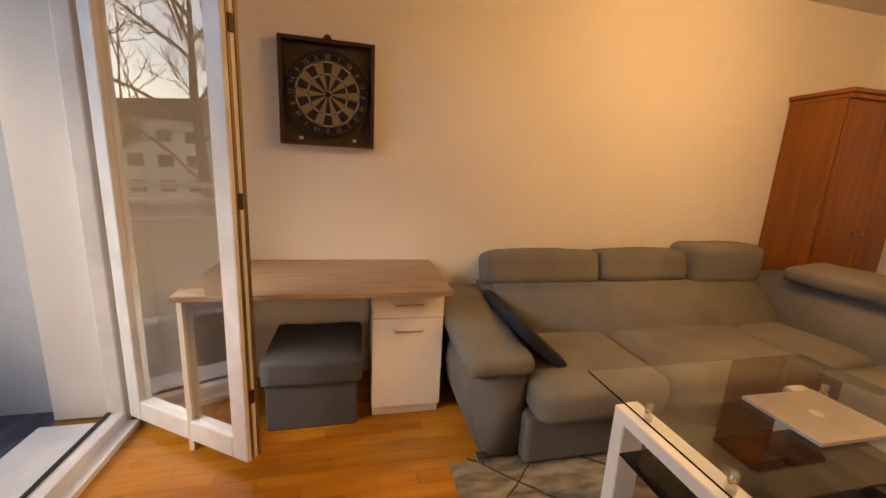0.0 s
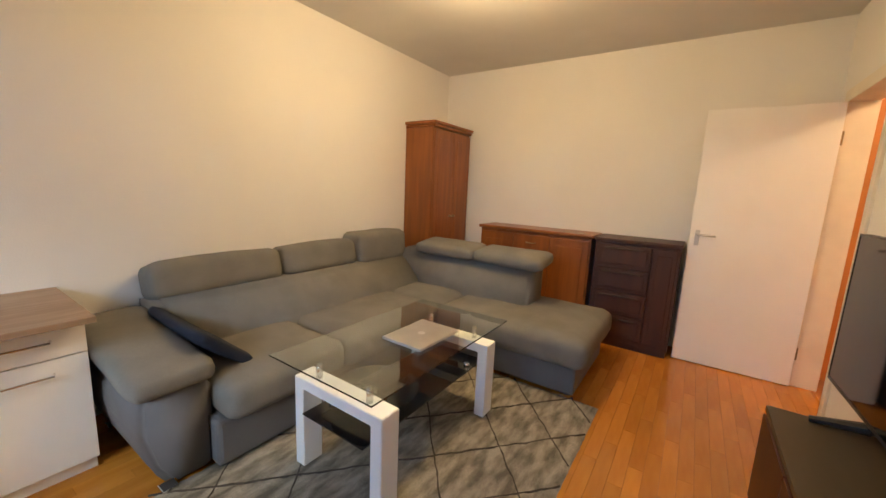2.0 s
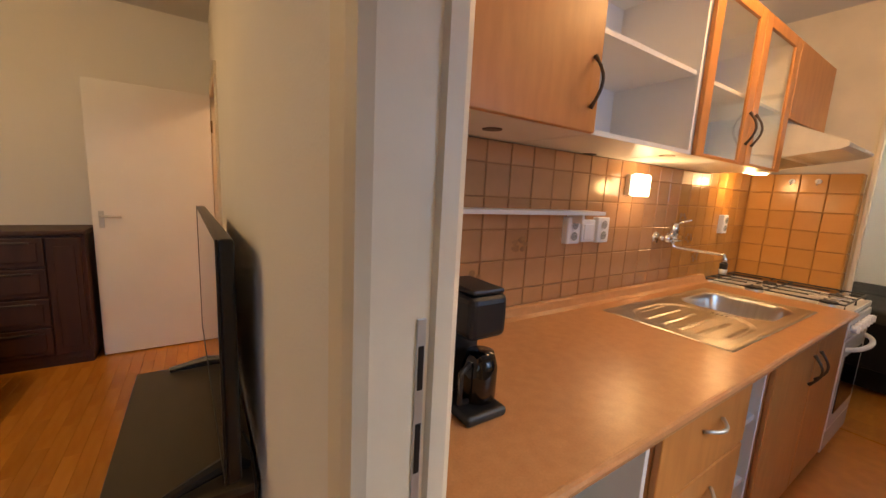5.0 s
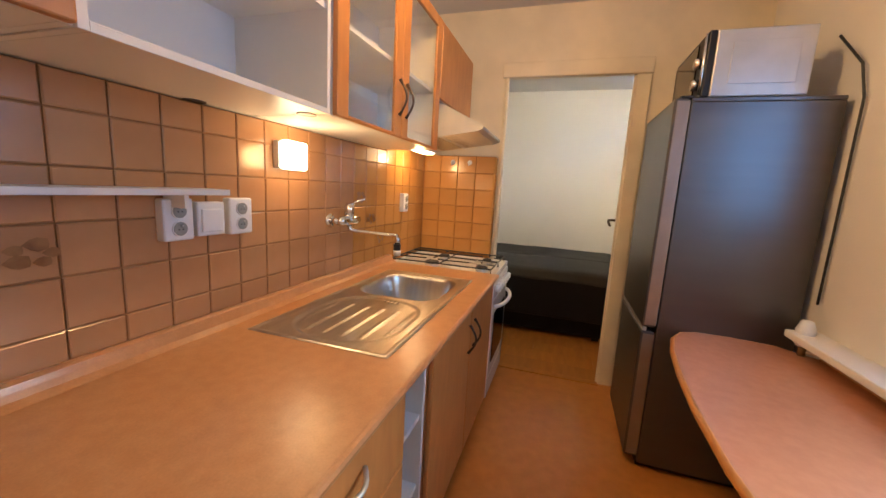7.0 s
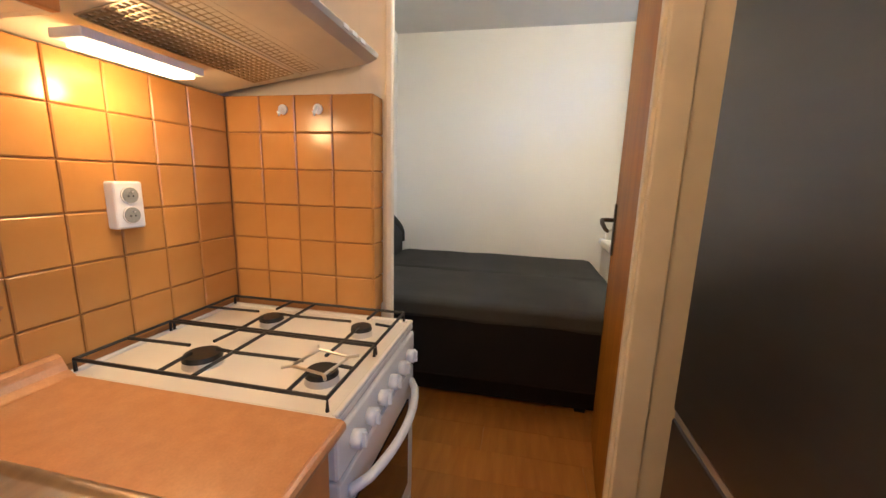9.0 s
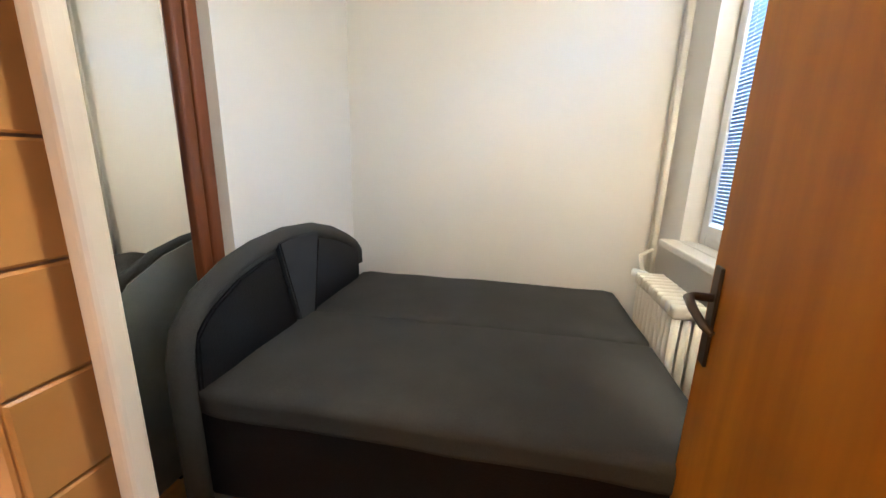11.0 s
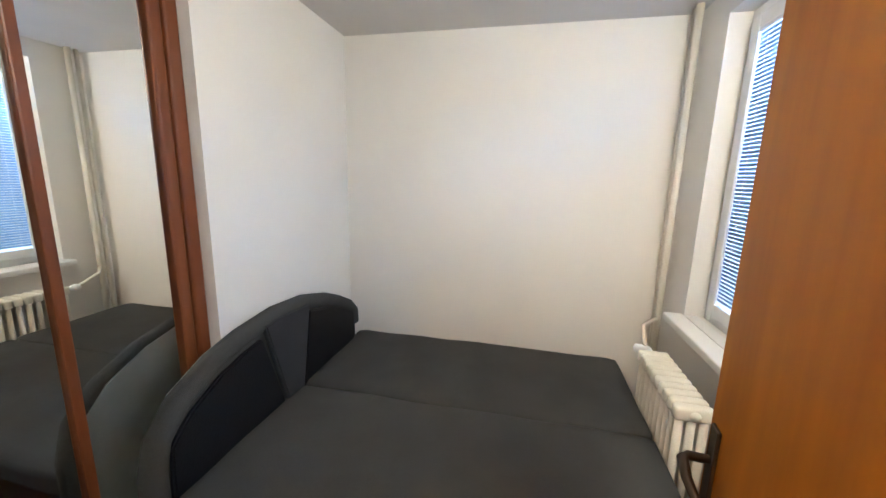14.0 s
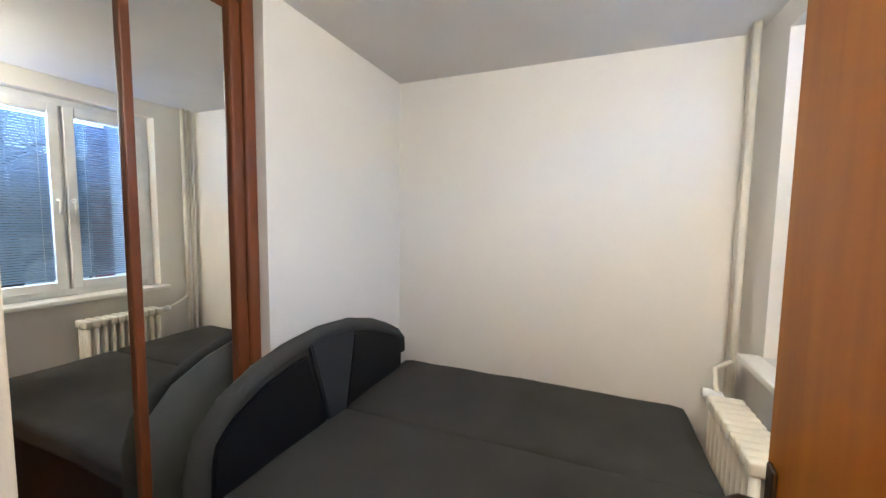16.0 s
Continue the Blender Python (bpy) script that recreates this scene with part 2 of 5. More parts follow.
def tube(points, r, seg=10, bm=None, caps=True):
    """A round bar along points."""
    bm = bm or bmesh.new()
    pts = [Vector(p) for p in points]
    rings = []
    up = None
    for i, p in enumerate(pts):
        d = (pts[min(i + 1, len(pts) - 1)] - pts[max(i - 1, 0)]).normalized()
        a = d.orthogonal().normalized() if up is None else (up - d * up.dot(d)).normalized()
        up = a
        b = d.cross(a)
        rr = r[i] if isinstance(r, (list, tuple)) else r
        rings.append([bm.verts.new(p + rr * (a * math.cos(2 * math.pi * k / seg) + b * math.sin(2 * math.pi * k / seg))) for k in range(seg)])
    for u, v in zip(rings, rings[1:]):
        for k in range(seg):
            bm.faces.new((u[k], u[(k + 1) % seg], v[(k + 1) % seg], v[k]))
    if caps:
        bm.faces.new(list(reversed(rings[0])))
        bm.faces.new(rings[-1])
    return bm


def extrude(profile, axis, a, b, bm=None):
    """A prism: profile points in the two other axes, from a to b along axis."""
    bm = bm or bmesh.new()
    def co(u, v, w):
        return {"x": (w, u, v), "y": (u, w, v), "z": (u, v, w)}[axis]
    lo = [bm.verts.new(co(u, v, a)) for u, v in profile]
    hi = [bm.verts.new(co(u, v, b)) for u, v in profile]
    n = len(profile)
    for i in range(n):
        bm.faces.new((lo[i], lo[(i + 1) % n], hi[(i + 1) % n], hi[i]))
    bm.faces.new(list(reversed(lo)))
    bm.faces.new(hi)
    bmesh.ops.recalc_face_normals(bm, faces=bm.faces)
    return bm


def disc(c, r, h, axis="z", seg=28, r2=None):
    a, b = {"x": ((-h / 2, 0, 0), (h / 2, 0, 0)), "y": ((0, -h / 2, 0), (0, h / 2, 0)), "z": ((0, 0, -h / 2), (0, 0, h / 2))}[axis]
    return tube([Vector(c) + Vector(a), Vector(c) + Vector(b)], [r, r2 or r], seg)


def slab_with_hole(x0, x1, y0, y1, z0, z1, a0, a1, b0, b1):
    bm = bmesh.new()
    outer = [(x0, y0), (x1, y0), (x1, y1), (x0, y1)]
    inner = [(a0, b0), (a1, b0), (a1, b1), (a0, b1)]
    v = {(k, z): [bm.verts.new((x, y, z)) for x, y in ring] for k, ring in enumerate((outer, inner)) for z in (z0, z1)}
    for i in range(4):
        j = (i + 1) % 4
        for z in (z0, z1):
            bm.faces.new((v[0, z][i], v[0, z][j], v[1, z][j], v[1, z][i]))
        for k in (0, 1):
            bm.faces.new((v[k, z0][i], v[k, z0][j], v[k, z1][j], v[k, z1][i]))
    bmesh.ops.recalc_face_normals(bm, faces=bm.faces)
    return bm


def cushion(x0, x1, y0, y1, z0, z1, r=0.05, puff=0.02, n=10, seed=1):
    """A soft upholstered block with a crowned top and slightly creased faces."""
    bm = bmesh.new()
    bmesh.ops.create_cube(bm, size=1)
    bmesh.ops.subdivide_edges(bm, edges=bm.edges, cuts=n, use_grid_fill=True)
    sx, sy, sz = x1 - x0, y1 - y0, z1 - z0
    for v in bm.verts:
        p = v.co * 2
        q = Vector((p.x * sx / 2, p.y * sy / 2, p.z * sz / 2))
        inner = Vector([max(-h, min(h, c)) for c, h in zip(q, (max(sx / 2 - r, 0), max(sy / 2 - r, 0), max(sz / 2 - r, 0)))])
        d = q - inner
        if d.length > 1e-6:
            k = [abs(c) > 1e-6 for c in d]
            m = max(abs(c) for c in d)
            q = inner + d.normalized() * m
        crown = (1 - p.x ** 2) * (1 - p.y ** 2)
        q.z += puff * crown * (1 if p.z > 0 else 0) * max(p.z, 0)
        q += Vector(noise.noise_vector(q * 5 + Vector((seed * 7.1, 0, 0)))) * 0.006
        v.co = q + Vector(((x0 + x1) / 2, (y0 + y1) / 2, (z0 + z1) / 2))
    return bm


def panel_row(cuts, lo, hi):
    edges = [lo] + list(cuts) + [hi]
    return list(zip(edges, edges[1:]))


def structure(name, bm, material):
    return part(name, bm, material, kind="structure")


# ---- the shell ----
XA, YB, HL = -3.30, 2.72, 2.59
HK = 2.57
YS = -2.20
# living room
structure("wall_west", boxes((XA - 0.2, XA, YS - 0.36, YB, 0, HL)), "wall")
structure("wall_north", boxes((XA - 0.2, 0.12, YB, YB + 0.2, 0, HL)), "wall")
LD0, LD1 = 1.72, 2.54
structure("wall_living_east", boxes((0, 0.12, -0.72, LD0, 0, HL), (0, 0.12, LD1, YB, 0, HL), (0, 0.12, LD0, LD1, 2.0, HL), (0, 0.12, -1.50, -0.72, 2.04, HL), (0, 0.12, YS, -1.50, 0, HL)), "wall")
structure("wall_living_south", boxes((XA, -3.02, YS - 0.36, YS, 0, HL), (-3.02, -0.75, YS - 0.36, YS, 2.25, HL), (-2.13, -0.75, YS - 0.36, YS, 0, 0.9), (-0.75, 0.12, YS - 0.36, YS, 0, HL)), "wall")
structure("floor_subfloor", boxes((XA - 0.2, 5.6, YS - 0.36, YB + 0.2, -0.16, -0.012)), "grout")
structure("ceiling", boxes((XA, 0.12, YS, YB, HL, HL + 0.12)), "ceil")
structure("ceiling_kitchen", boxes((0.12, 5.6, YS, 2.9, HK, HK + 0.14)), "ceil")
# kitchen
structure("wall_kitchen_north", boxes((0.12, 3.225, 0.012, 0.12, 0, HK)), "wall")
KY = -2.10
structure("wall_kitchen_south", boxes((0.12, 3.28, -2.56, KY, 0, 0.93), (0.12, 3.28, -2.56, KY, 2.25, HK), (0.12, 0.55, -2.56, KY, 0.93, 2.25), (1.95, 3.28, -2.56, KY, 0.93, 2.25)), "wall")
DY0, DY1 = -1.43, -0.617
structure("wall_bedroom_west", boxes((3.225, 3.231, DY1 + 0.01, 0.12, 0, HK), (3.225, 3.265, KY, DY0, 0, HK), (3.225, 3.238, DY0, DY1 + 0.01, 2.13, HK)), "cream")
WALL_Y = -0.038
structure("wall_pier", boxes((3.145, 3.225, -0.575, WALL_Y, 0, 1.572)), "grout")
structure("wall_tile_bed", boxes((0.13, 2.54, WALL_Y, 0.012, 0.80, 1.533), (2.54, 3.225, WALL_Y, 0.012, 0.80, 1.572)), "grout")
# bedroom
BX, BYN, BYS = 5.38, 0.095, -1.90
structure("wall_bedroom_north", boxes((4.23, BX, BYN, 0.25, 0, HK), (3.245, 4.23, 0.72, 0.8, 0, HK)), "wall")
structure("wall_bedroom_east", boxes((BX, BX + 0.2, -2.56, 0.3, 0, HK)), "wall")
WX0, WX1, WZ0, WZ1 = 3.68, 5.06, 1.05, 2.45
structure("wall_bedroom_south", boxes((3.245, BX, -2.56, BYS, 0, WZ0), (3.245, BX, -2.56, BYS, WZ1, HK), (3.245, WX0, -2.56, BYS, WZ0, WZ1), (WX1, BX, -2.56, BYS, WZ0, WZ1)), "wall")
# hall behind the open door
structure("wall_hall_north", boxes((0.12, 1.6, 2.75, 2.85, 0, HK)), "hall")
structure("wall_hall_east", boxes((1.5, 1.6, 0.12, 2.75, 0, HK)), "hall")


def planks(name, parent, x0, x1, y0, y1, w, length, along, material, seed, near=-99):
    """Floor boards with open joints, each an object on one of a few shared meshes."""
    rng = random.Random(seed)
    meshes = {}
    rest = bmesh.new()
    def mesh(a, b):
        key = (round(a, 3), round(b, 3))
        if key not in meshes:
            sx, sy = (a, b) if along == "x" else (b, a)
            bm = boxes((0.0006, sx - 0.0006, 0.0006, sy - 0.0006, -0.012, 0))
            me = bpy.data.meshes.new(name)
            bm.to_mesh(me)
            bm.free()
            me.materials.append(M[material])
            meshes[key] = me
        return meshes[key]
    u0, u1, v0, v1 = (x0, x1, y0, y1) if along == "x" else (y0, y1, x0, x1)
    v, row = v0, 0
    while v < v1 - 0.005:
        ww = min(w, v1 - v)
        u = u0
        first = length * ((row * 0.37) % 1.0 or 1.0)
        while u < u1 - 0.005:
            ll = min(first if u == u0 else length, u1 - u)
            if v < near:
                boxes((v + 0.0006, v + ww - 0.0006, u + 0.0006, u + ll - 0.0006, -0.012, 0), bm=rest)
                u += ll
                continue
            ob = new(name, mesh(ll, ww))
            ob.location = (u, v, 0) if along == "x" else (v, u, 0)
            ob.parent = parent
            ob.matrix_parent_inverse = parent.matrix_world.inverted()
            u += ll
        v += w
        row += 1
    if rest.verts:
        part("far_planks", rest, material, parent, "short parquet planks", kind="stuff")
    else:
        rest.free()


def parquet():
    root = tagged(new("floor"), kind="structure")
    planks("plank", root, XA, 0.12, YS, YB, 0.068, 0.48, "y", "floor", 3, -1.75)
    root2 = tagged(new("floor_kitchen"), kind="structure")
    part("linoleum", boxes((0.12, 3.225, KY, 0.012, -0.012, 0)), "kfloor", root2)
    part("linoleum", boxes((0.12, 1.5, 0.12, 2.75, -0.012, 0)), "kfloor", root2)
    part("threshold", boxes((3.185, 3.245, DY0, DY1, -0.004, 0.008), bevel=0.003), "bfloor", root2)
    root3 = tagged(new("floor_bedroom"), kind="structure")
    planks("plank", root3, 3.245, BX, BYS, 0.72, 0.19, 1.3, "y", "bfloor", 5)


# ---- doors and windows ----
def living_door():
    fr = tagged(new("door_1"), kind="structure")
    part("door_frame", boxes((-0.015, 0.135, LD0, LD0 + 0.06, 0, 1.995), (-0.015, 0.135, LD1 - 0.06, LD1, 0, 1.995), (-0.018, 0.138, LD0 - 0.01, LD1 + 0.01, 1.98, 2.06), bevel=0.004), "cream", fr)
    d = thing("room_door", "plain white flush door standing open into the living room", "door", (-0.02, 2.46, 0))
    part("leaf", boxes((-0.755, -0.02, 2.44, 2.478, 0.008, 1.975), bevel=0.003), "white", d)
    part("handle_plate", boxes((-0.72, -0.69, 2.432, 2.44, 0.96, 1.08), bevel=0.003), "silver", d)
    part("handle", tube([(-0.705, 2.44, 1.045), (-0.705, 2.395, 1.045), (-0.69, 2.388, 1.045), (-0.59, 2.388, 1.043)], 0.009, 10), "silver", d, "steel lever handle", True)
    for z in (0.25, 1.75):
        part("hinge", disc((-0.012, 2.47, z), 0.008, 0.09), "brass", d)


def kitchen_door_frame():
    fr = tagged(new("door_2"), kind="structure")
    prof = [(-0.012, -0.70), (-0.016, -0.715), (-0.016, -0.758), (-0.010, -0.772), (0.004, -0.778), (0.052, -0.778), (0.055, -0.768), (0.076, -0.768), (0.079, -0.776), (0.100, -0.776), (0.103, -0.757), (0.134, -0.738), (0.140, -0.722), (0.140, -0.70)]
    part("door_frame", extrude(prof, "z", 0, 2.0), "cream", fr)
    part("door_frame", extrude([(u, -2.25 - v) for u, v in prof], "z", 0, 2.0), "cream", fr)
    part("door_frame", boxes((-0.018, 0.142, -1.56, -0.69, 2.0, 2.09), bevel=0.004), "cream", fr)
    sp = part("strike_plate", boxes((0.060, 0.071, -0.771, -0.7685, 0.99, 1.21), bevel=0.001), "silver", fr, "worn steel strike plate")
    part("latch_slot", boxes((0.062, 0.0685, -0.772, -0.7695, 1.13, 1.18)), "black", sp)
    part("latch_slot", boxes((0.062, 0.0685, -0.772, -0.7695, 1.03, 1.09)), "black", sp)


def bedroom_door():
    fr = tagged(new("door_3"), kind="structure")
    for a, b, xa, xb in ((DY1 - 0.005, DY1 + 0.022, 3.205, 3.234), (DY0 - 0.085, DY0 + 0.005, 3.208, 3.268)):
        part("door_frame", boxes((xa, xb, a, b, 0, 2.115), bevel=0.008, seg=3), "cream", fr)
    part("door_frame", boxes((3.2245, 3.232, DY1 + 0.022, -0.50, 0, 2.115), bevel=0.002), "cream", fr)
    part("door_stop", boxes((3.225, 3.25, DY0 - 0.005, DY0 + 0.017, 0, 2.11), bevel=0.003), "cream", fr)
    part("door_frame", boxes((3.203, 3.27, DY0 - 0.09, DY1 + 0.045, 2.115, 2.215), bevel=0.010, seg=3), "cream", fr)
    d = thing("bedroom_door", "reddish brown wood veneer door, wide open beside the bed", "door", (3.26, -1.42, 0))
    m = pose(3.274, -1.424, 0, 0, 0, -7.0)
    def dp(name, bm, material, **k):
        bmesh.ops.transform(bm, matrix=m, verts=bm.verts)
        return part(name, bm, material, d, **k)
    dp("leaf", boxes((0, 0.60, -0.04, 0, 0.01, 2.09), bevel=0.003), "doorwood")
    for s, y in ((1, 0.0), (-1, -0.04)):
        dp("handle_plate", boxes((0.535, 0.575, y if s > 0 else y - 0.008, y + 0.008 if s > 0 else y, 0.985, 1.225), bevel=0.004), "bronze", label="dark bronze handle plate")
        dp("handle", tube([(0.555, y, 1.150), (0.555, y + s * 0.045, 1.150), (0.545, y + s * 0.058, 1.148), (0.50, y + s * 0.060, 1.138), (0.455, y + s * 0.05, 1.118), (0.435, y + s * 0.04, 1.11)], [0.010, 0.010, 0.011, 0.010, 0.009, 0.007], 10), "bronze", label="curved dark bronze lever handle", smooth=True)


def balcony_door():
    w = tagged(new("window_1"), kind="structure")
    y0, y1 = -2.28, -2.21
    part("window_frame", boxes((-3.02, -2.93, y0, y1, 0.0, 2.25), (-2.19, -2.10, y0, y1, 0.0, 2.25), (-2.93, -2.19, y0, y1, 2.17, 2.25), (-2.93, -2.19, y0, y1, 0.0, 0.07), (-2.10, -0.75, y0, y1, 0.9, 0.98), (-2.10, -0.75, y0, y1, 2.17, 2.25), (-0.83, -0.75, y0, y1, 0.98, 2.17), bevel=0.006), "pvc", w)
    part("frame_seal", boxes((-2.93, -2.19, y0 - 0.004, y0 + 0.012, 0.07, 0.078)), "black", w)
    part("pane", boxes((-2.10, -0.83, -2.25, -2.243, 0.98, 2.17)), "pane", w)
    part("window_sill", boxes((-2.12, -0.72, YS - 0.01, YS + 0.16, 0.87, 0.90), bevel=0.006), "white", w)
    part("door_sill", boxes((-2.93, -2.19, y1, YS + 0.05, 0.0, 0.03), (-2.93, -2.19, -2.56, y0, -0.02, 0.03), bevel=0.004), "pvc", w)
    d = thing("balcony_door", "white plastic-framed glass balcony door, open inwards beside the desk", "door", (-2.93, -2.20, 0))
    L, t = 0.76, 0.065
    m = pose(-2.93, -2.19, 0, 0, 0, 57)
    def leafpart(name, bm, material, **k):
        bmesh.ops.transform(bm, matrix=m, verts=bm.verts)
        return part(name, bm, material, d, **k)
    leafpart("sash", boxes((0, 0.085, 0, t, 0.05, 2.2), (L - 0.085, L, 0, t, 0.05, 2.2), (0.085, L - 0.085, 0, t, 0.05, 0.15), (0.085, L - 0.085, 0, t, 2.1, 2.2), bevel=0.007), "pvc")
    leafpart("pane", boxes((0.085, L - 0.085, 0.028, 0.034, 0.15, 2.1)), "dpane")
    leafpart("gasket", boxes((L - 0.002, L + 0.004, 0.018, 0.030, 0.06, 2.19), (L, L + 0.006, 0.05, 0.062, 0.06, 2.19)), "brass", label="brown seal and lock strip on the sash edge")
    for z in (0.35, 1.15, 1.75):
        leafpart("lock_pin", boxes((L + 0.002, L + 0.012, 0.022, 0.040, z - 0.03, z + 0.03), bevel=0.003), "bronze")


def bedroom_window():
    w = tagged(new("window_2"), kind="structure")
    y0, y1 = -2.06, -1.99
    xm = 4.50
    part("window_frame", boxes((WX0, WX0 + 0.06, y0, y1, WZ0, WZ1), (WX1 - 0.06, WX1, y0, y1, WZ0, WZ1), (WX0 + 0.06, WX1 - 0.06, y0, y1, WZ0, WZ0 + 0.05), (WX0 + 0.06, WX1 - 0.06, y0, y1, WZ1 - 0.05, WZ1), (xm - 0.012, xm + 0.012, y0, y1, WZ0 + 0.05, WZ1 - 0.05), bevel=0.005), "pvc", w)
    for k, (a, b) in enumerate(((WX0 + 0.06, xm - 0.012), (xm + 0.012, WX1 - 0.06))):
        s = part("sash", boxes((a, a + 0.06, y1 - 0.02, y1 + 0.025, WZ0 + 0.05, WZ1 - 0.05), (b - 0.06, b, y1 - 0.02, y1 + 0.025, WZ0 + 0.05, WZ1 - 0.05), (a + 0.06, b - 0.06, y1 - 0.02, y1 + 0.025, WZ0 + 0.05, WZ0 + 0.11), (a + 0.06, b - 0.06, y1 - 0.02, y1 + 0.025, WZ1 - 0.11, WZ1 - 0.05), bevel=0.005), "pvc", w)
        part("pane", boxes((a + 0.06, b - 0.06, y1 - 0.012, y1 - 0.007, WZ0 + 0.11, WZ1 - 0.11)), "pane", s)
        hx = b - 0.03 if k == 0 else a + 0.03
        part("window_handle", tube([(hx, y1 + 0.02, 1.74), (hx, y1 + 0.055, 1.74), (hx, y1 + 0.06, 1.72), (hx, y1 + 0.055, 1.64)], 0.010, 10), "pvc", s, "white window handle", True)
    part("window_sill", boxes((WX0 - 0.05, WX1 + 0.03, BYS, BYS + 0.09, WZ0 - 0.03, WZ0 + 0.006), (WX0 + 0.002, WX1 - 0.002, y1 + 0.03, BYS, WZ0 + 0.001, WZ0 + 0.006), bevel=0.008), "white", w)
    for a, b in ((WX0 + 0.12, xm - 0.075), (xm + 0.075, WX1 - 0.12)):
        bl = thing("window_blind", "lowered slat blind at the window, thin slats tinted with blue skylight", "blind", ((a + b) / 2, y1 + 0.01, WZ0 + 0.12))
        part("head_rail", boxes((a, b, y1 + 0.003, y1 + 0.022, WZ1 - 0.125, WZ1 - 0.11), bevel=0.002), "pvc", bl)
        bm = boxes((a, b, 0, 0.0008, -0.007, 0.007))
        bmesh.ops.rotate(bm, cent=((a + b) / 2, 0, 0), matrix=Matrix.Rotation(radians(-11), 3, "X"), verts=bm.verts)
        first = part("slat", bm, "slat", bl)
        first.location = (0, 0, 0)
        n = 66
        for i in range(n):
            o = first if i == 0 else first.copy()
            if i:
                scene.collection.objects.link(o)
            o.matrix_world = pose(0, y1 + 0.012, WZ0 + 0.135 + i * (WZ1 - WZ0 - 0.27) / (n - 1))
        part("cord", boxes((a + 0.05, a + 0.052, y1 + 0.011, y1 + 0.013, WZ0 + 0.12, WZ1 - 0.12), (b - 0.052, b - 0.05, y1 + 0.011, y1 + 0.013, WZ0 + 0.12, WZ1 - 0.12)), "pvc", bl)


def kitchen_window():
    w = tagged(new("window_3"), kind="structure")
    part("window_frame", boxes((0.55, 0.63, -2.28, -2.21, 0.93, 2.25), (1.87, 1.95, -2.28, -2.21, 0.93, 2.25), (0.63, 1.87, -2.28, -2.21, 0.93, 1.01), (0.63, 1.87, -2.28, -2.21, 2.17, 2.25), (1.21, 1.29, -2.28, -2.21, 1.01, 2.17), bevel=0.006), "pvc", w)
    part("pane", boxes((0.63, 1.21, -2.25, -2.244, 1.01, 2.17)), "pane", w)
    part("pane", boxes((1.29, 1.87, -2.25, -2.244, 1.01, 2.17)), "pane", w)
    part("window_sill", boxes((0.45, 2.30, -2.21, KY + 0.12, 0.812, 0.842), bevel=0.006), "white", w)


# ---- living room ----
def desk():
    d = thing("desk", "white desk with a light oak-look top against the wall", "desk", (-3.0, -1.2, 0))
    part("desktop", boxes((XA + 0.003, -2.655, -1.85, -0.665, 0.722, 0.747), bevel=0.003), "oak", d, "light brown oak-look desktop")
    part("side_panel", boxes((XA + 0.02, -2.70, -1.845, -1.825, 0, 0.72), bevel=0.001), "white", d)
    part("back_panel", boxes((XA + 0.05, XA + 0.066, -1.824, -1.04, 0.38, 0.72)), "white", d)
    part("apron", boxes((-3.05, -3.034, -1.824, -1.04, 0.62, 0.72)), "white", d)
    body = part("pedestal", boxes((XA + 0.02, -2.815, -1.035, -0.672, 0.06, 0.72), (XA + 0.02, -2.83, -1.03, -0.677, 0, 0.06), bevel=0.001), "white", d, "white laminate pedestal")
    dr = part("drawer_front", boxes((-2.813, -2.796, -1.033, -0.674, 0.565, 0.715), bevel=0.002), "white", d)
    do = part("door", boxes((-2.813, -2.796, -1.033, -0.674, 0.065, 0.560), bevel=0.002), "white", d)
    for p, z in ((dr, 0.64), (do, 0.50)):
        part("bar_handle", tube([(-2.796, -0.93, z), (-2.768, -0.925, z), (-2.768, -0.785, z), (-2.796, -0.78, z)], 0.005, 8), "chrome", p, "slim chrome bar handle")


def pouf():
    p = thing("pouf", "dark grey upholstered storage pouf pushed under the desk", "pouf", (-2.98, -1.35, 0))
    part("seat", cushion(-3.24, -2.755, -1.56, -1.085, 0.245, 0.375, 0.02, 0.008, 8), "pouf", p, smooth=True)
    part("base", boxes((-3.22, -2.775, -1.54, -1.11, 0, 0.245), bevel=0.008), "pouf", p)


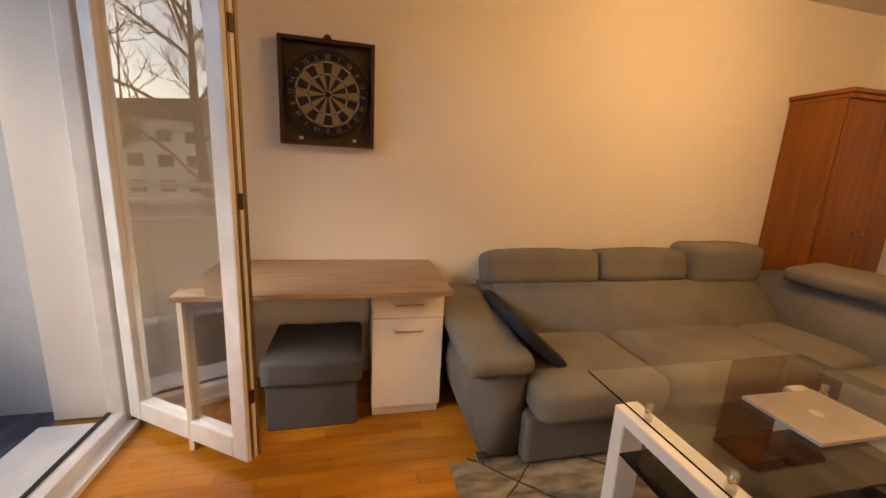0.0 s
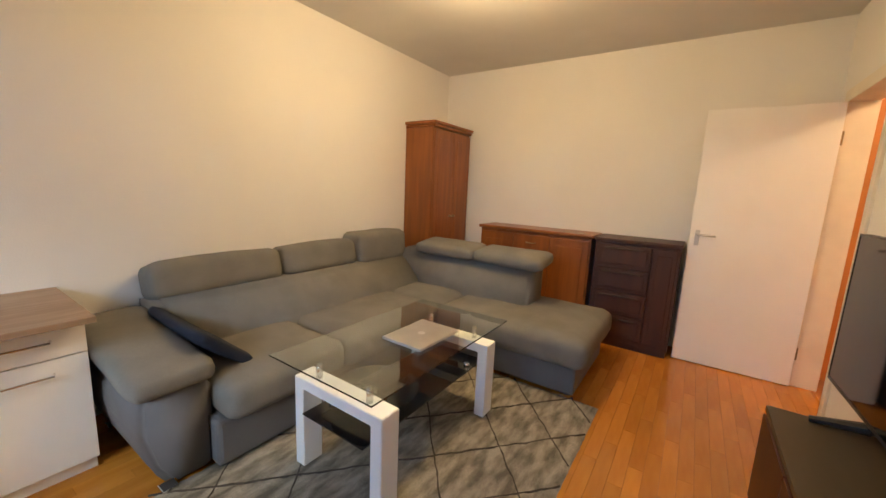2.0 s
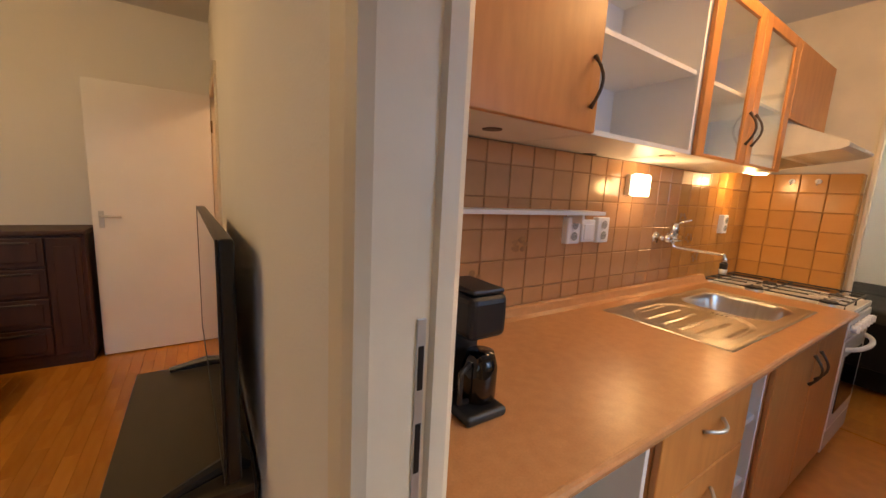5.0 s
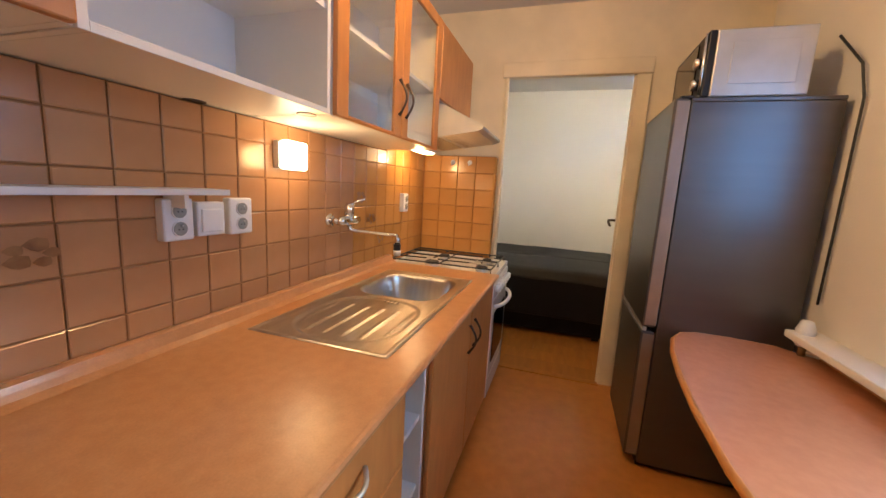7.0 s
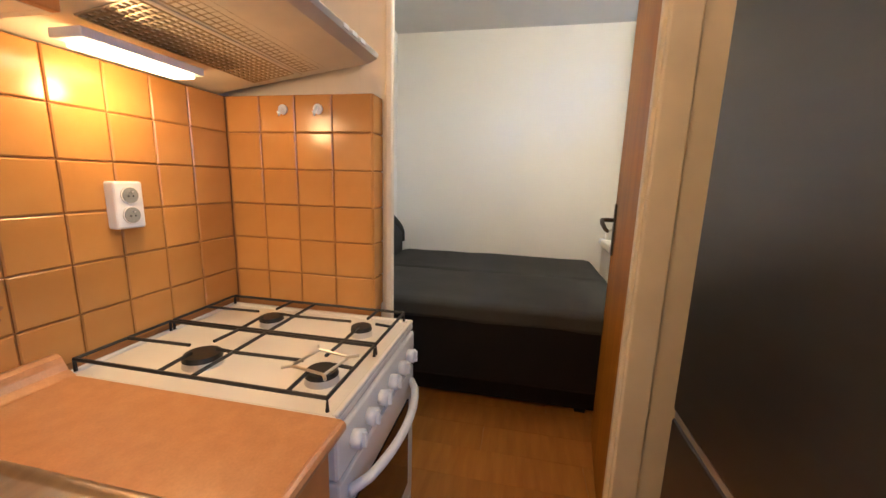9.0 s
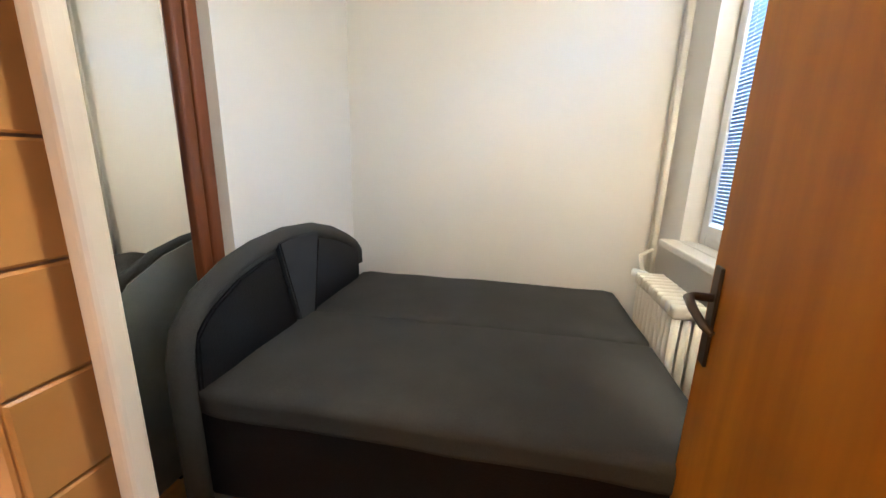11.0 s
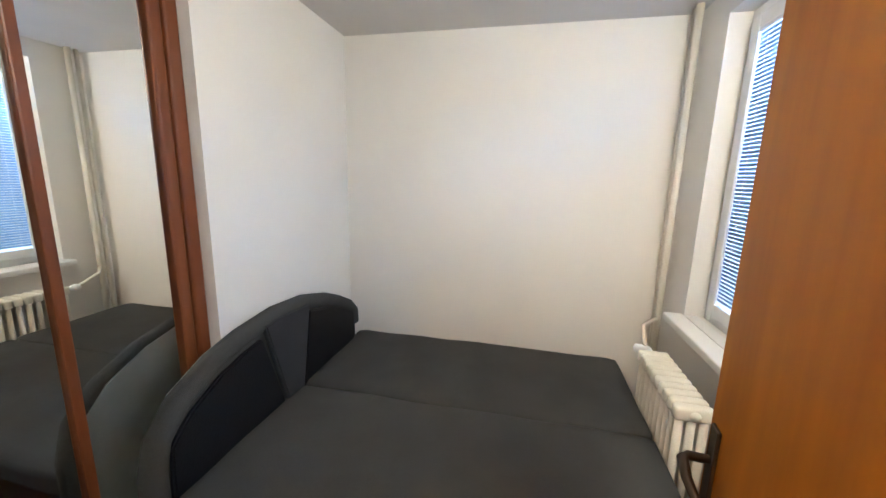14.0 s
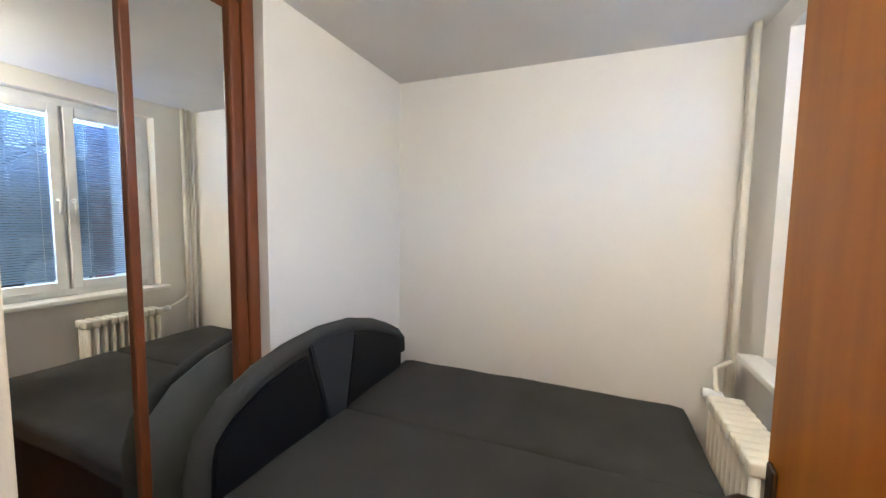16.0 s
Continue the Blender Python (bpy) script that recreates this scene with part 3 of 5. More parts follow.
def dartboard():
    d = thing("dartboard_cabinet", "dark wooden dartboard case with sisal board hung on the wall", "dartboard", (XA, -1.27, 1.665))
    x = XA
    y0, y1, z0, z1 = -1.505, -1.035, 1.415, 1.935
    part("back_board", boxes((x + 0.002, x + 0.016, y0, y1, z0, z1)), "cork", d, "olive-brown cork lining")
    part("case_frame", boxes((x, x + 0.06, y0 - 0.012, y0 + 0.008, z0 - 0.01, z1 + 0.01), (x, x + 0.06, y1 - 0.008, y1 + 0.012, z0 - 0.01, z1 + 0.01), (x, x + 0.06, y0 + 0.008, y1 - 0.008, z1 - 0.01, z1 + 0.01), (x, x + 0.06, y0 + 0.008, y1 - 0.008, z0 - 0.01, z0 + 0.01), bevel=0.003), "dartcase", d)
    part("hanger", disc((x + 0.03, -1.27, 1.95), 0.022, 0.014, "x"), "bronze", d)
    c = Vector((x + 0.03, -1.27, 1.672))
    board = part("board", disc(c, 0.222, 0.028, "x", 48), "sisalb", d, "round sisal dartboard")
    f = x + 0.0455
    def ring(r0, r1, a0, a1, bm, off=0.0):
        n = 3
        vs = []
        for i in range(n + 1):
            a = a0 + (a1 - a0) * i / n
            vs.append([bm.verts.new((f + off, c.y + r * math.sin(a), c.z + r * math.cos(a))) for r in (r0, r1)])
        for u, v in zip(vs, vs[1:]):
            bm.faces.new((u[0], u[1], v[1], v[0]))
    def segment(r0, r1, a0, a1):
        bm = bmesh.new()
        ring(r0, r1, a0, a1, bm)
        part("cream_segment", bm, "sisal", board)
    step = 2 * math.pi / 20
    for k in range(20):
        a = (k - 0.5) * step
        if k % 2:
            segment(0.018, 0.098, a, a + step)
            segment(0.106, 0.160, a, a + step)
        else:
            segment(0.099, 0.105, a, a + step)
            segment(0.161, 0.168, a, a + step)
    wire = bmesh.new()
    for r in (0.018, 0.098, 0.106, 0.160, 0.168):
        pts = [(f + 0.001, c.y + r * math.sin(a * math.pi / 24), c.z + r * math.cos(a * math.pi / 24)) for a in range(49)]
        tube(pts, 0.0008, 4, wire, False)
    part("wire", wire, "silver", board)
    num = bmesh.new()
    tube([(f + 0.002, c.y + 0.205 * math.sin(a * math.pi / 24), c.z + 0.205 * math.cos(a * math.pi / 24)) for a in range(49)], 0.0015, 4, num, False)
    part("number_ring", num, "bronze", board)
    vals = (20, 1, 18, 4, 13, 6, 10, 15, 2, 17, 3, 19, 7, 16, 8, 11, 14, 9, 12, 5)
    for k, v in enumerate(vals):
        cu = bpy.data.curves.new("number", "FONT")
        cu.body, cu.size, cu.align_x, cu.align_y = str(v), 0.032, "CENTER", "CENTER"
        cu.extrude = 0.0006
        cu.materials.append(M["brass"])
        o = new("number", cu)
        a = k * step
        o.matrix_world = Matrix.Translation((f + 0.001, c.y + 0.187 * math.sin(a), c.z + 0.187 * math.cos(a))) @ pose(0, 0, 0, 90, 0, 90) @ pose(0, 0, 0, 0, 0, -math.degrees(a))
        m = o.matrix_world.copy()
        o.parent = board
        o.matrix_parent_inverse = board.matrix_world.inverted()
    for dy, dz in ((-0.14, -0.225), (0.14, -0.225)):
        part("catch", boxes((x + 0.045, x + 0.06, -1.27 + dy - 0.01, -1.27 + dy + 0.01, 1.672 + dz - 0.015, 1.672 + dz)), "silver", d)


def sofa():
    s = thing("corner_sofa", "large grey fabric corner sofa with headrests and a chaise end", "sofa", (-2.5, 0.7, 0))
    F = "sofa"
    # plinths
    part("base", boxes((-3.12, -2.34, -0.38, 2.02, 0.03, 0.26), bevel=0.02), "sofa_side", s, "grey leatherette base")
    part("chaise_base", boxes((-2.36, -1.235, 1.235, 2.03, 0.03, 0.27), bevel=0.02), "sofa_side", s)
    # seats
    part("seat_cushion", cushion(-2.92, -2.27, -0.36, 0.30, 0.24, 0.44, 0.07, 0.02, 12, 1), F, s, smooth=True)
    part("seat_cushion", cushion(-2.92, -2.27, 0.29, 1.24, 0.24, 0.44, 0.07, 0.02, 12, 2), F, s, smooth=True)
    part("corner_cushion", cushion(-2.92, -2.28, 1.22, 2.0, 0.24, 0.44, 0.05, 0.01, 10, 3), F, s, smooth=True)
    part("chaise_cushion", cushion(-2.31, -1.17, 1.16, 2.06, 0.22, 0.425, 0.075, 0.02, 14, 4), F, s, smooth=True)
    # arm
    prof = [(-0.54, 0.02), (-0.60, 0.12), (-0.64, 0.28), (-0.635, 0.42), (-0.59, 0.50), (-0.42, 0.50), (-0.36, 0.44), (-0.36, 0.02)]
    bm = extrude([(p, z) for p, z in prof], "x", -3.16, -2.40)
    bmesh.ops.bevel(bm, geom=bm.edges[:], offset=0.03, segments=3, affect="EDGES")
    part("arm", bm, "sofa_side", s, "grey armrest body", True)
    bm = cushion(-3.22, -2.36, -0.665, -0.35, 0.48, 0.58, 0.045, 0.010, 12, 5)
    bmesh.ops.rotate(bm, cent=(-2.8, -0.55, 0.5), matrix=Matrix.Rotation(radians(5), 3, "Y"), verts=bm.verts)
    part("arm_cushion", bm, F, s, "padded folding arm cushion", True)
    # back along the west wall
    bm = extrude([(-3.27, 0.26), (-3.27, 0.66), (-3.05, 0.68), (-2.97, 0.65), (-2.755, 0.45), (-2.755, 0.26)], "y", -0.36, 2.07)
    bmesh.ops.bevel(bm, geom=bm.edges[:], offset=0.035, segments=3, affect="EDGES")
    part("backrest", bm, F, s, smooth=True)
    for k, (a, b, zt) in enumerate(((-0.36, 0.40, 0.84), (0.40, 1.08, 0.85), (1.08, 1.68, 0.90))):
        bm = cushion(-3.27, -3.03 if k < 2 else -3.0, a + 0.003, b - 0.003, zt - (0.22 if k < 2 else 0.28), zt, 0.06, 0.012, 10, 7 + k)
        bmesh.ops.rotate(bm, cent=(-3.15, 0, zt - 0.1), matrix=Matrix.Rotation(radians(-14 if k < 2 else -4), 3, "Y"), verts=bm.verts)
        part("headrest", bm, F, s, smooth=True)
    # back along the north side
    bm = extrude([(1.93, 0.26), (1.93, 0.72), (1.76, 0.745), (1.62, 0.72), (1.575, 0.44), (1.575, 0.26)], "x", -3.05, -1.72)
    bmesh.ops.bevel(bm, geom=bm.edges[:], offset=0.035, segments=3, affect="EDGES")
    part("backrest", bm, F, s, smooth=True)
    for k, (a, b) in enumerate(((-2.83, -2.22), (-2.22, -1.62))):
        bm = cushion(a + 0.003, b - 0.003, 1.565, 1.88, 0.735, 0.838, 0.045, 0.008, 10, 12 + k)
        bmesh.ops.rotate(bm, cent=(0, 1.75, 0.78), matrix=Matrix.Rotation(radians(6), 3, "X"), verts=bm.verts)
        part("headrest", bm, F, s, smooth=True)
    for x, y in ((-2.42, -0.55), (-1.30, 1.32), (-1.30, 1.95), (-3.1, -0.55), (-3.1, 1.95)):
        part("foot", boxes((x - 0.03, x + 0.03, y - 0.03, y + 0.03, 0.0, 0.032), bevel=0.004), "chrome", s)
    c = thing("side_cushion", "dark navy fabric cushion tucked beside the sofa armrest", "cushion", (-2.8, -0.26, 0.45))
    bm = cushion(-3.02, -2.42, -0.03, 0.03, -0.15, 0.15, 0.028, 0.01, 10, 20)
    bmesh.ops.rotate(bm, cent=(-2.7, 0, 0), matrix=Matrix.Rotation(radians(48), 3, "X"), verts=bm.verts)
    bmesh.ops.translate(bm, vec=(0, -0.28, 0.53), verts=bm.verts)
    part("pad", bm, "navy", c, smooth=True)


def coffee_table():
    t = thing("coffee_table", "glass coffee table with white portal legs and black shelf", "coffee table", (-1.9, 0.35, 0.012))
    z0 = 0.022
    for y0 in (-0.14, 0.70):
        y1 = y0 + 0.10
        bm = extrude([(-2.13, z0), (-2.07, z0), (-2.07, 0.405), (-1.655, 0.405), (-1.655, z0), (-1.595, z0), (-1.595, 0.455), (-2.13, 0.455)], "y", y0, y1)
        bmesh.ops.bevel(bm, geom=bm.edges[:], offset=0.003, segments=2, affect="EDGES")
        part("portal_leg", bm, "white", t, "glossy white portal leg")
        for x in (-2.02, -1.71):
            part("peg", disc((x, (y0 + y1) / 2, 0.49), 0.014, 0.07), "chrome", t, "chrome spacer peg", True)
            part("shelf_stud", disc((x, (y0 + y1) / 2 + (0.07 if y0 < 0 else -0.07), 0.322), 0.016, 0.02), "chrome", t, smooth=True)
    part("glass_top", boxes((-2.25, -1.60, -0.19, 0.96, 0.526, 0.534), bevel=0.002, seg=1), "tglass", t, "clear glass top")
    part("glass_shelf", boxes((-2.05, -1.675, -0.16, 0.82, 0.302, 0.310), bevel=0.002, seg=1), "bglass", t, "black glass shelf")
    part("round_shelf", disc((-1.86, 0.10, 0.385), 0.20, 0.008, "z", 48), "tglass", t, "small round clear glass shelf")
    part("shelf_stud", disc((-1.86, 0.10, 0.346), 0.012, 0.07), "chrome", t, smooth=True)
    l = thing("laptop", "closed silver laptop lying on the glass coffee table", "laptop", (-1.85, 0.43, 0.535))
    m = pose(-1.857, 0.434, 0.5345, 0, 0, -1)
    bm = boxes((-0.125, 0.125, -0.168, 0.168, 0, 0.007), bevel=0.003)
    bmesh.ops.transform(bm, matrix=m, verts=bm.verts)
    part("base", bm, "silver", l)
    bm = boxes((-0.125, 0.125, -0.168, 0.168, 0.0078, 0.0145), bevel=0.003)
    bmesh.ops.transform(bm, matrix=m, verts=bm.verts)
    part("lid", bm, "silver", l)
    bm = disc((0, 0, 0.0148), 0.02, 0.0006, "z", 24)
    bmesh.ops.transform(bm, matrix=m, verts=bm.verts)
    part("emblem", bm, "pvc", l, "plain light round mark")


def rug():
    x0, x1, y0, y1 = -2.43, -1.08, -0.70, 1.25
    r = thing("rug", "shaggy beige rug with dark diamond lines under the coffee table", "rug", (-1.75, 0.3, 0))
    bm = bmesh.new()
    nx, ny = 70, 100
    vs = [[bm.verts.new((x0 + (x1 - x0) * i / nx + random.uniform(-1, 1) * (0.006 if i in (0, nx) else 0.003), y0 + (y1 - y0) * j / ny + random.uniform(-1, 1) * 0.003, 0.006 if i in (0, nx) or j in (0, ny) else 0.014 + random.uniform(0, 0.006))) for j in range(ny + 1)] for i in range(nx + 1)]
    for i in range(nx):
        for j in range(ny):
            bm.faces.new((vs[i][j], vs[i + 1][j], vs[i + 1][j + 1], vs[i][j + 1]))
    lo = bmesh.ops.create_grid(bm, x_segments=1, y_segments=1, size=0.5)["verts"]
    for v in lo:
        v.co = Vector(((x0 + x1) / 2 + v.co.x * (x1 - x0), (y0 + y1) / 2 + v.co.y * (y1 - y0), 0.002))
    part("rug_field", bm, "rug", r, smooth=True)
    def strip(p, q, w):
        p, q = Vector(p), Vector(q)
        n = max(3, int((q - p).length / 0.05))
        d = (q - p).normalized()
        s = Vector((-d.y, d.x)) * w / 2
        prev, lines = None, bmesh.new()
        for i in range(n + 1):
            c = p.lerp(q, i / n) + Vector((random.uniform(-1, 1), random.uniform(-1, 1))) * 0.005
            cur = (lines.verts.new((c.x - s.x, c.y - s.y, 0.016)), lines.verts.new((c.x, c.y, 0.024)), lines.verts.new((c.x + s.x, c.y + s.y, 0.016)))
            if prev:
                lines.faces.new((prev[0], prev[1], cur[1], cur[0]))
                lines.faces.new((prev[1], prev[2], cur[2], cur[1]))
            prev = cur
        part("yarn_line", lines, "rugline", r, smooth=True)
    def clipped(c, slope):
        pts = []
        for x in (x0, x1):
            y = c + slope * (x - x0)
            if y0 <= y <= y1:
                pts.append((x, y))
        for y in (y0, y1):
            x = x0 + (y - c) / slope
            if x0 < x < x1:
                pts.append((x, y))
        return pts[:2] if len(pts) >= 2 else None
    for sl in (1.15, -1.15):
        for k in range(-5, 10):
            seg = clipped(y0 + k * 0.47 + (0.1 if sl > 0 else 0.0) + random.uniform(-0.03, 0.03), sl + random.uniform(-0.06, 0.06))
            if seg:
                strip(seg[0], seg[1], 0.009)


def wardrobe():
    w = thing("corner_wardrobe", "tall narrow cherry wood wardrobe with a cornice in the corner", "wardrobe", (-3.1, 2.28, 0))
    x0, x1, y0, y1 = XA + 0.003, -2.93, 1.97, 2.66
    part("body", boxes((x0, x1 - 0.02, y0, y1, 0.0, 1.90), bevel=0.003), "cherry", w)
    part("cornice", boxes((x0, x1 + 0.02, y0 - 0.025, y1 + 0.02, 1.93, 1.96), (x0, x1 + 0.005, y0 - 0.01, y1 + 0.01, 1.90, 1.93), bevel=0.008), "cherry", w)
    ym = (y0 + y1) / 2
    for a, b, hy in ((y0 + 0.01, ym - 0.002, ym - 0.03), (ym + 0.002, y1 - 0.01, ym + 0.03)):
        do = part("door", boxes((x1 - 0.019, x1 - 0.002, a, b, 0.08, 1.88), bevel=0.003), "cherry", w)
        part("door_panel", boxes((x1 - 0.004, x1 + 0.004, a + 0.06, b - 0.06, 0.15, 1.80), bevel=0.004), "cherry", do)
        part("knob", disc((x1 + 0.012, hy, 1.02), 0.012, 0.028, "x", 14), "brass", do, smooth=True)


def sideboard():
    s = thing("sideboard", "reddish cherry wood sideboard with panel doors against the wall", "sideboard", (-2.0, 2.5, 0))
    x0, x1, y0, y1 = -2.58, -1.47, 2.37, YB - 0.003
    part("body", boxes((x0, x1, y0 + 0.02, y1, 0.06, 0.93), (x0 + 0.02, x1 - 0.02, y0 + 0.05, y1, 0, 0.06), bevel=0.003), "cherry", s)
    part("worktop", boxes((x0 - 0.02, x1 + 0.02, y0 - 0.01, y1, 0.93, 0.96), bevel=0.008), "cherry", s, "overhanging moulded top")
    xs = [x0 + 0.01, x0 + 0.37, x0 + 0.74, x1 - 0.01]
    for a, b in zip(xs, xs[1:]):
        mid = a > x0 + 0.1 and b < x1 - 0.1
        top = 0.74 if mid else 0.90
        if mid:
            dr = part("drawer_front", boxes((a + 0.003, b - 0.003, y0 + 0.002, y0 + 0.018, 0.76, 0.90), bevel=0.004), "cherry", s)
            part("drawer_handle", tube([((a + b) / 2 - 0.045, y0, 0.83), ((a + b) / 2 - 0.04, y0 - 0.02, 0.825), ((a + b) / 2 + 0.04, y0 - 0.02, 0.825), ((a + b) / 2 + 0.045, y0, 0.83)], 0.005, 8), "brass", dr)
        do = part("door", boxes((a + 0.003, b - 0.003, y0 + 0.002, y0 + 0.018, 0.08, top), bevel=0.004), "cherry", s)
        part("door_panel", boxes((a + 0.06, b - 0.06, y0 - 0.004, y0 + 0.002, 0.15, top - 0.07), bevel=0.003), "cherry", do)


def dresser():
    s = thing("dresser", "dark brown wooden dresser with drawers and a narrow door", "dresser", (-1.1, 2.5, 0))
    x0, x1, y0, y1 = -1.425, -0.79, 2.34, YB - 0.003
    part("body", boxes((x0, x1, y0 + 0.02, y1, 0.05, 0.925), (x0 + 0.01, x1 - 0.01, y0 + 0.04, y1, 0, 0.05), bevel=0.002), "darkwood", s)
    part("dresser_top", boxes((x0 - 0.012, x1 + 0.012, y0 - 0.01, y1, 0.925, 0.955), bevel=0.006), "darkwood", s)
    xm = x1 - 0.19
    for k in range(4):
        z0 = 0.10 + k * 0.205
        dr = part("drawer_front", boxes((x0 + 0.02, xm - 0.01, y0 + 0.002, y0 + 0.018, z0, z0 + 0.19), bevel=0.004), "darkwood", s)
        part("drawer_panel", boxes((x0 + 0.05, xm - 0.04, y0 - 0.006, y0 + 0.002, z0 + 0.03, z0 + 0.16), bevel=0.006), "darkwood", dr)
        part("drawer_rail", boxes((x0 + 0.08, xm - 0.07, y0 - 0.018, y0 - 0.006, z0 + 0.155, z0 + 0.168), bevel=0.003), "bronze", dr, "dark metal pull rail")
    do = part("door", boxes((xm, x1 - 0.02, y0 + 0.002, y0 + 0.018, 0.10, 0.905), bevel=0.004), "darkwood", s)
    part("door_panel", boxes((xm + 0.035, x1 - 0.05, y0 - 0.005, y0 + 0.002, 0.15, 0.85), bevel=0.005), "darkwood", do)


def tv_set():
    b = thing("tv_bench", "low dark brown wooden television bench against the wall", "tv bench", (-0.2, 0.45, 0))
    part("bench_top", boxes((-0.385, -0.01, 0.0, 0.92, 0.445, 0.47), bevel=0.002), "tvwood", b, "dark brown bench top")
    part("body", boxes((-0.375, -0.015, 0.012, 0.908, 0.0, 0.445), bevel=0.001), "darkwood", b)
    for k in range(2):
        part("bench_door", boxes((-0.392, -0.376, 0.02 + k * 0.442, 0.456 + k * 0.442, 0.05, 0.44), bevel=0.003), "darkwood", b)
    t = thing("television", "flat black television, switched off, standing on the bench", "television", (-0.18, 0.45, 0.47))
    m = Matrix.Translation((-0.105, 0.61, 0)) @ Matrix.Rotation(radians(1.7), 4, "Z")
    def tp(name, bm, material, **k):
        bmesh.ops.transform(bm, matrix=m, verts=bm.verts)
        return part(name, bm, material, t, **k)
    tp("housing", boxes((-0.006, 0.03, -0.665, 0.665, 0.53, 1.20), (0.028, 0.05, -0.40, 0.40, 0.57, 1.0), bevel=0.008), "black")
    tp("bezel", boxes((-0.012, -0.006, -0.665, -0.657, 0.53, 1.20), (-0.012, -0.006, 0.657, 0.665, 0.53, 1.20), (-0.012, -0.006, -0.657, 0.657, 1.192, 1.20), (-0.012, -0.006, -0.657, 0.657, 0.53, 0.545), bevel=0.001), "black")
    tp("screen", boxes((-0.010, -0.006, -0.657, 0.657, 0.545, 1.192)), "screen", label="glossy black screen")
    for y in (-0.54, 0.24):
        tp("foot", tube([(0.01, y, 0.56), (0.0, y, 0.51), (-0.15, y + (0.03 if y > 0 else -0.03), 0.482)], [0.020, 0.024, 0.012], 8), "black")
        tp("foot", tube([(0.01, y, 0.56), (0.02, y, 0.51), (0.06, y, 0.482)], [0.020, 0.020, 0.012], 8), "black")
    c = thing("power_cable", "black cable hanging behind the television", "cable", (-0.03, 0.1, 0.3))
    part("cord", tube([(-0.05, -0.02, 0.66), (-0.03, -0.035, 0.6), (-0.022, -0.04, 0.5), (-0.02, -0.03, 0.36), (-0.015, -0.04, 0.3)], 0.004, 6), "black", c, smooth=True)
    part("plug", boxes((-0.035, -0.002, -0.06, -0.02, 0.26, 0.31), bevel=0.006), "pvc", c)


def ceiling_lamps():
    # Dome fixtures are assumed for the bulbs; none of them comes into view.
    for name, x, y, h, where in (("ceiling_lamp", -1.80, 0.80, HL, "living room"), ("ceiling_lamp", 1.65, -0.80, HK, "kitchen"), ("ceiling_lamp", 3.50, -1.62, HK, "bedroom"), ("ceiling_lamp", 0.85, 1.5, HK, "hall")):
        l = thing(name, "round lit frosted dome lamp on the %s ceiling" % where, "lamp", (x, y, h))
        part("rim", disc((x, y, h - 0.012), 0.15, 0.024, "z", 36), "pvc", l)
        bm = bmesh.new()
        bmesh.ops.create_uvsphere(bm, u_segments=24, v_segments=12, radius=0.135)
        for v in bm.verts:
            v.co = Vector((x + v.co.x, y + v.co.y, h - 0.025 + min(v.co.z, 0) * 0.45))
        o = part("shade", bm, "dome", l, "frosted glass dome", True)
        o.visible_shadow = False


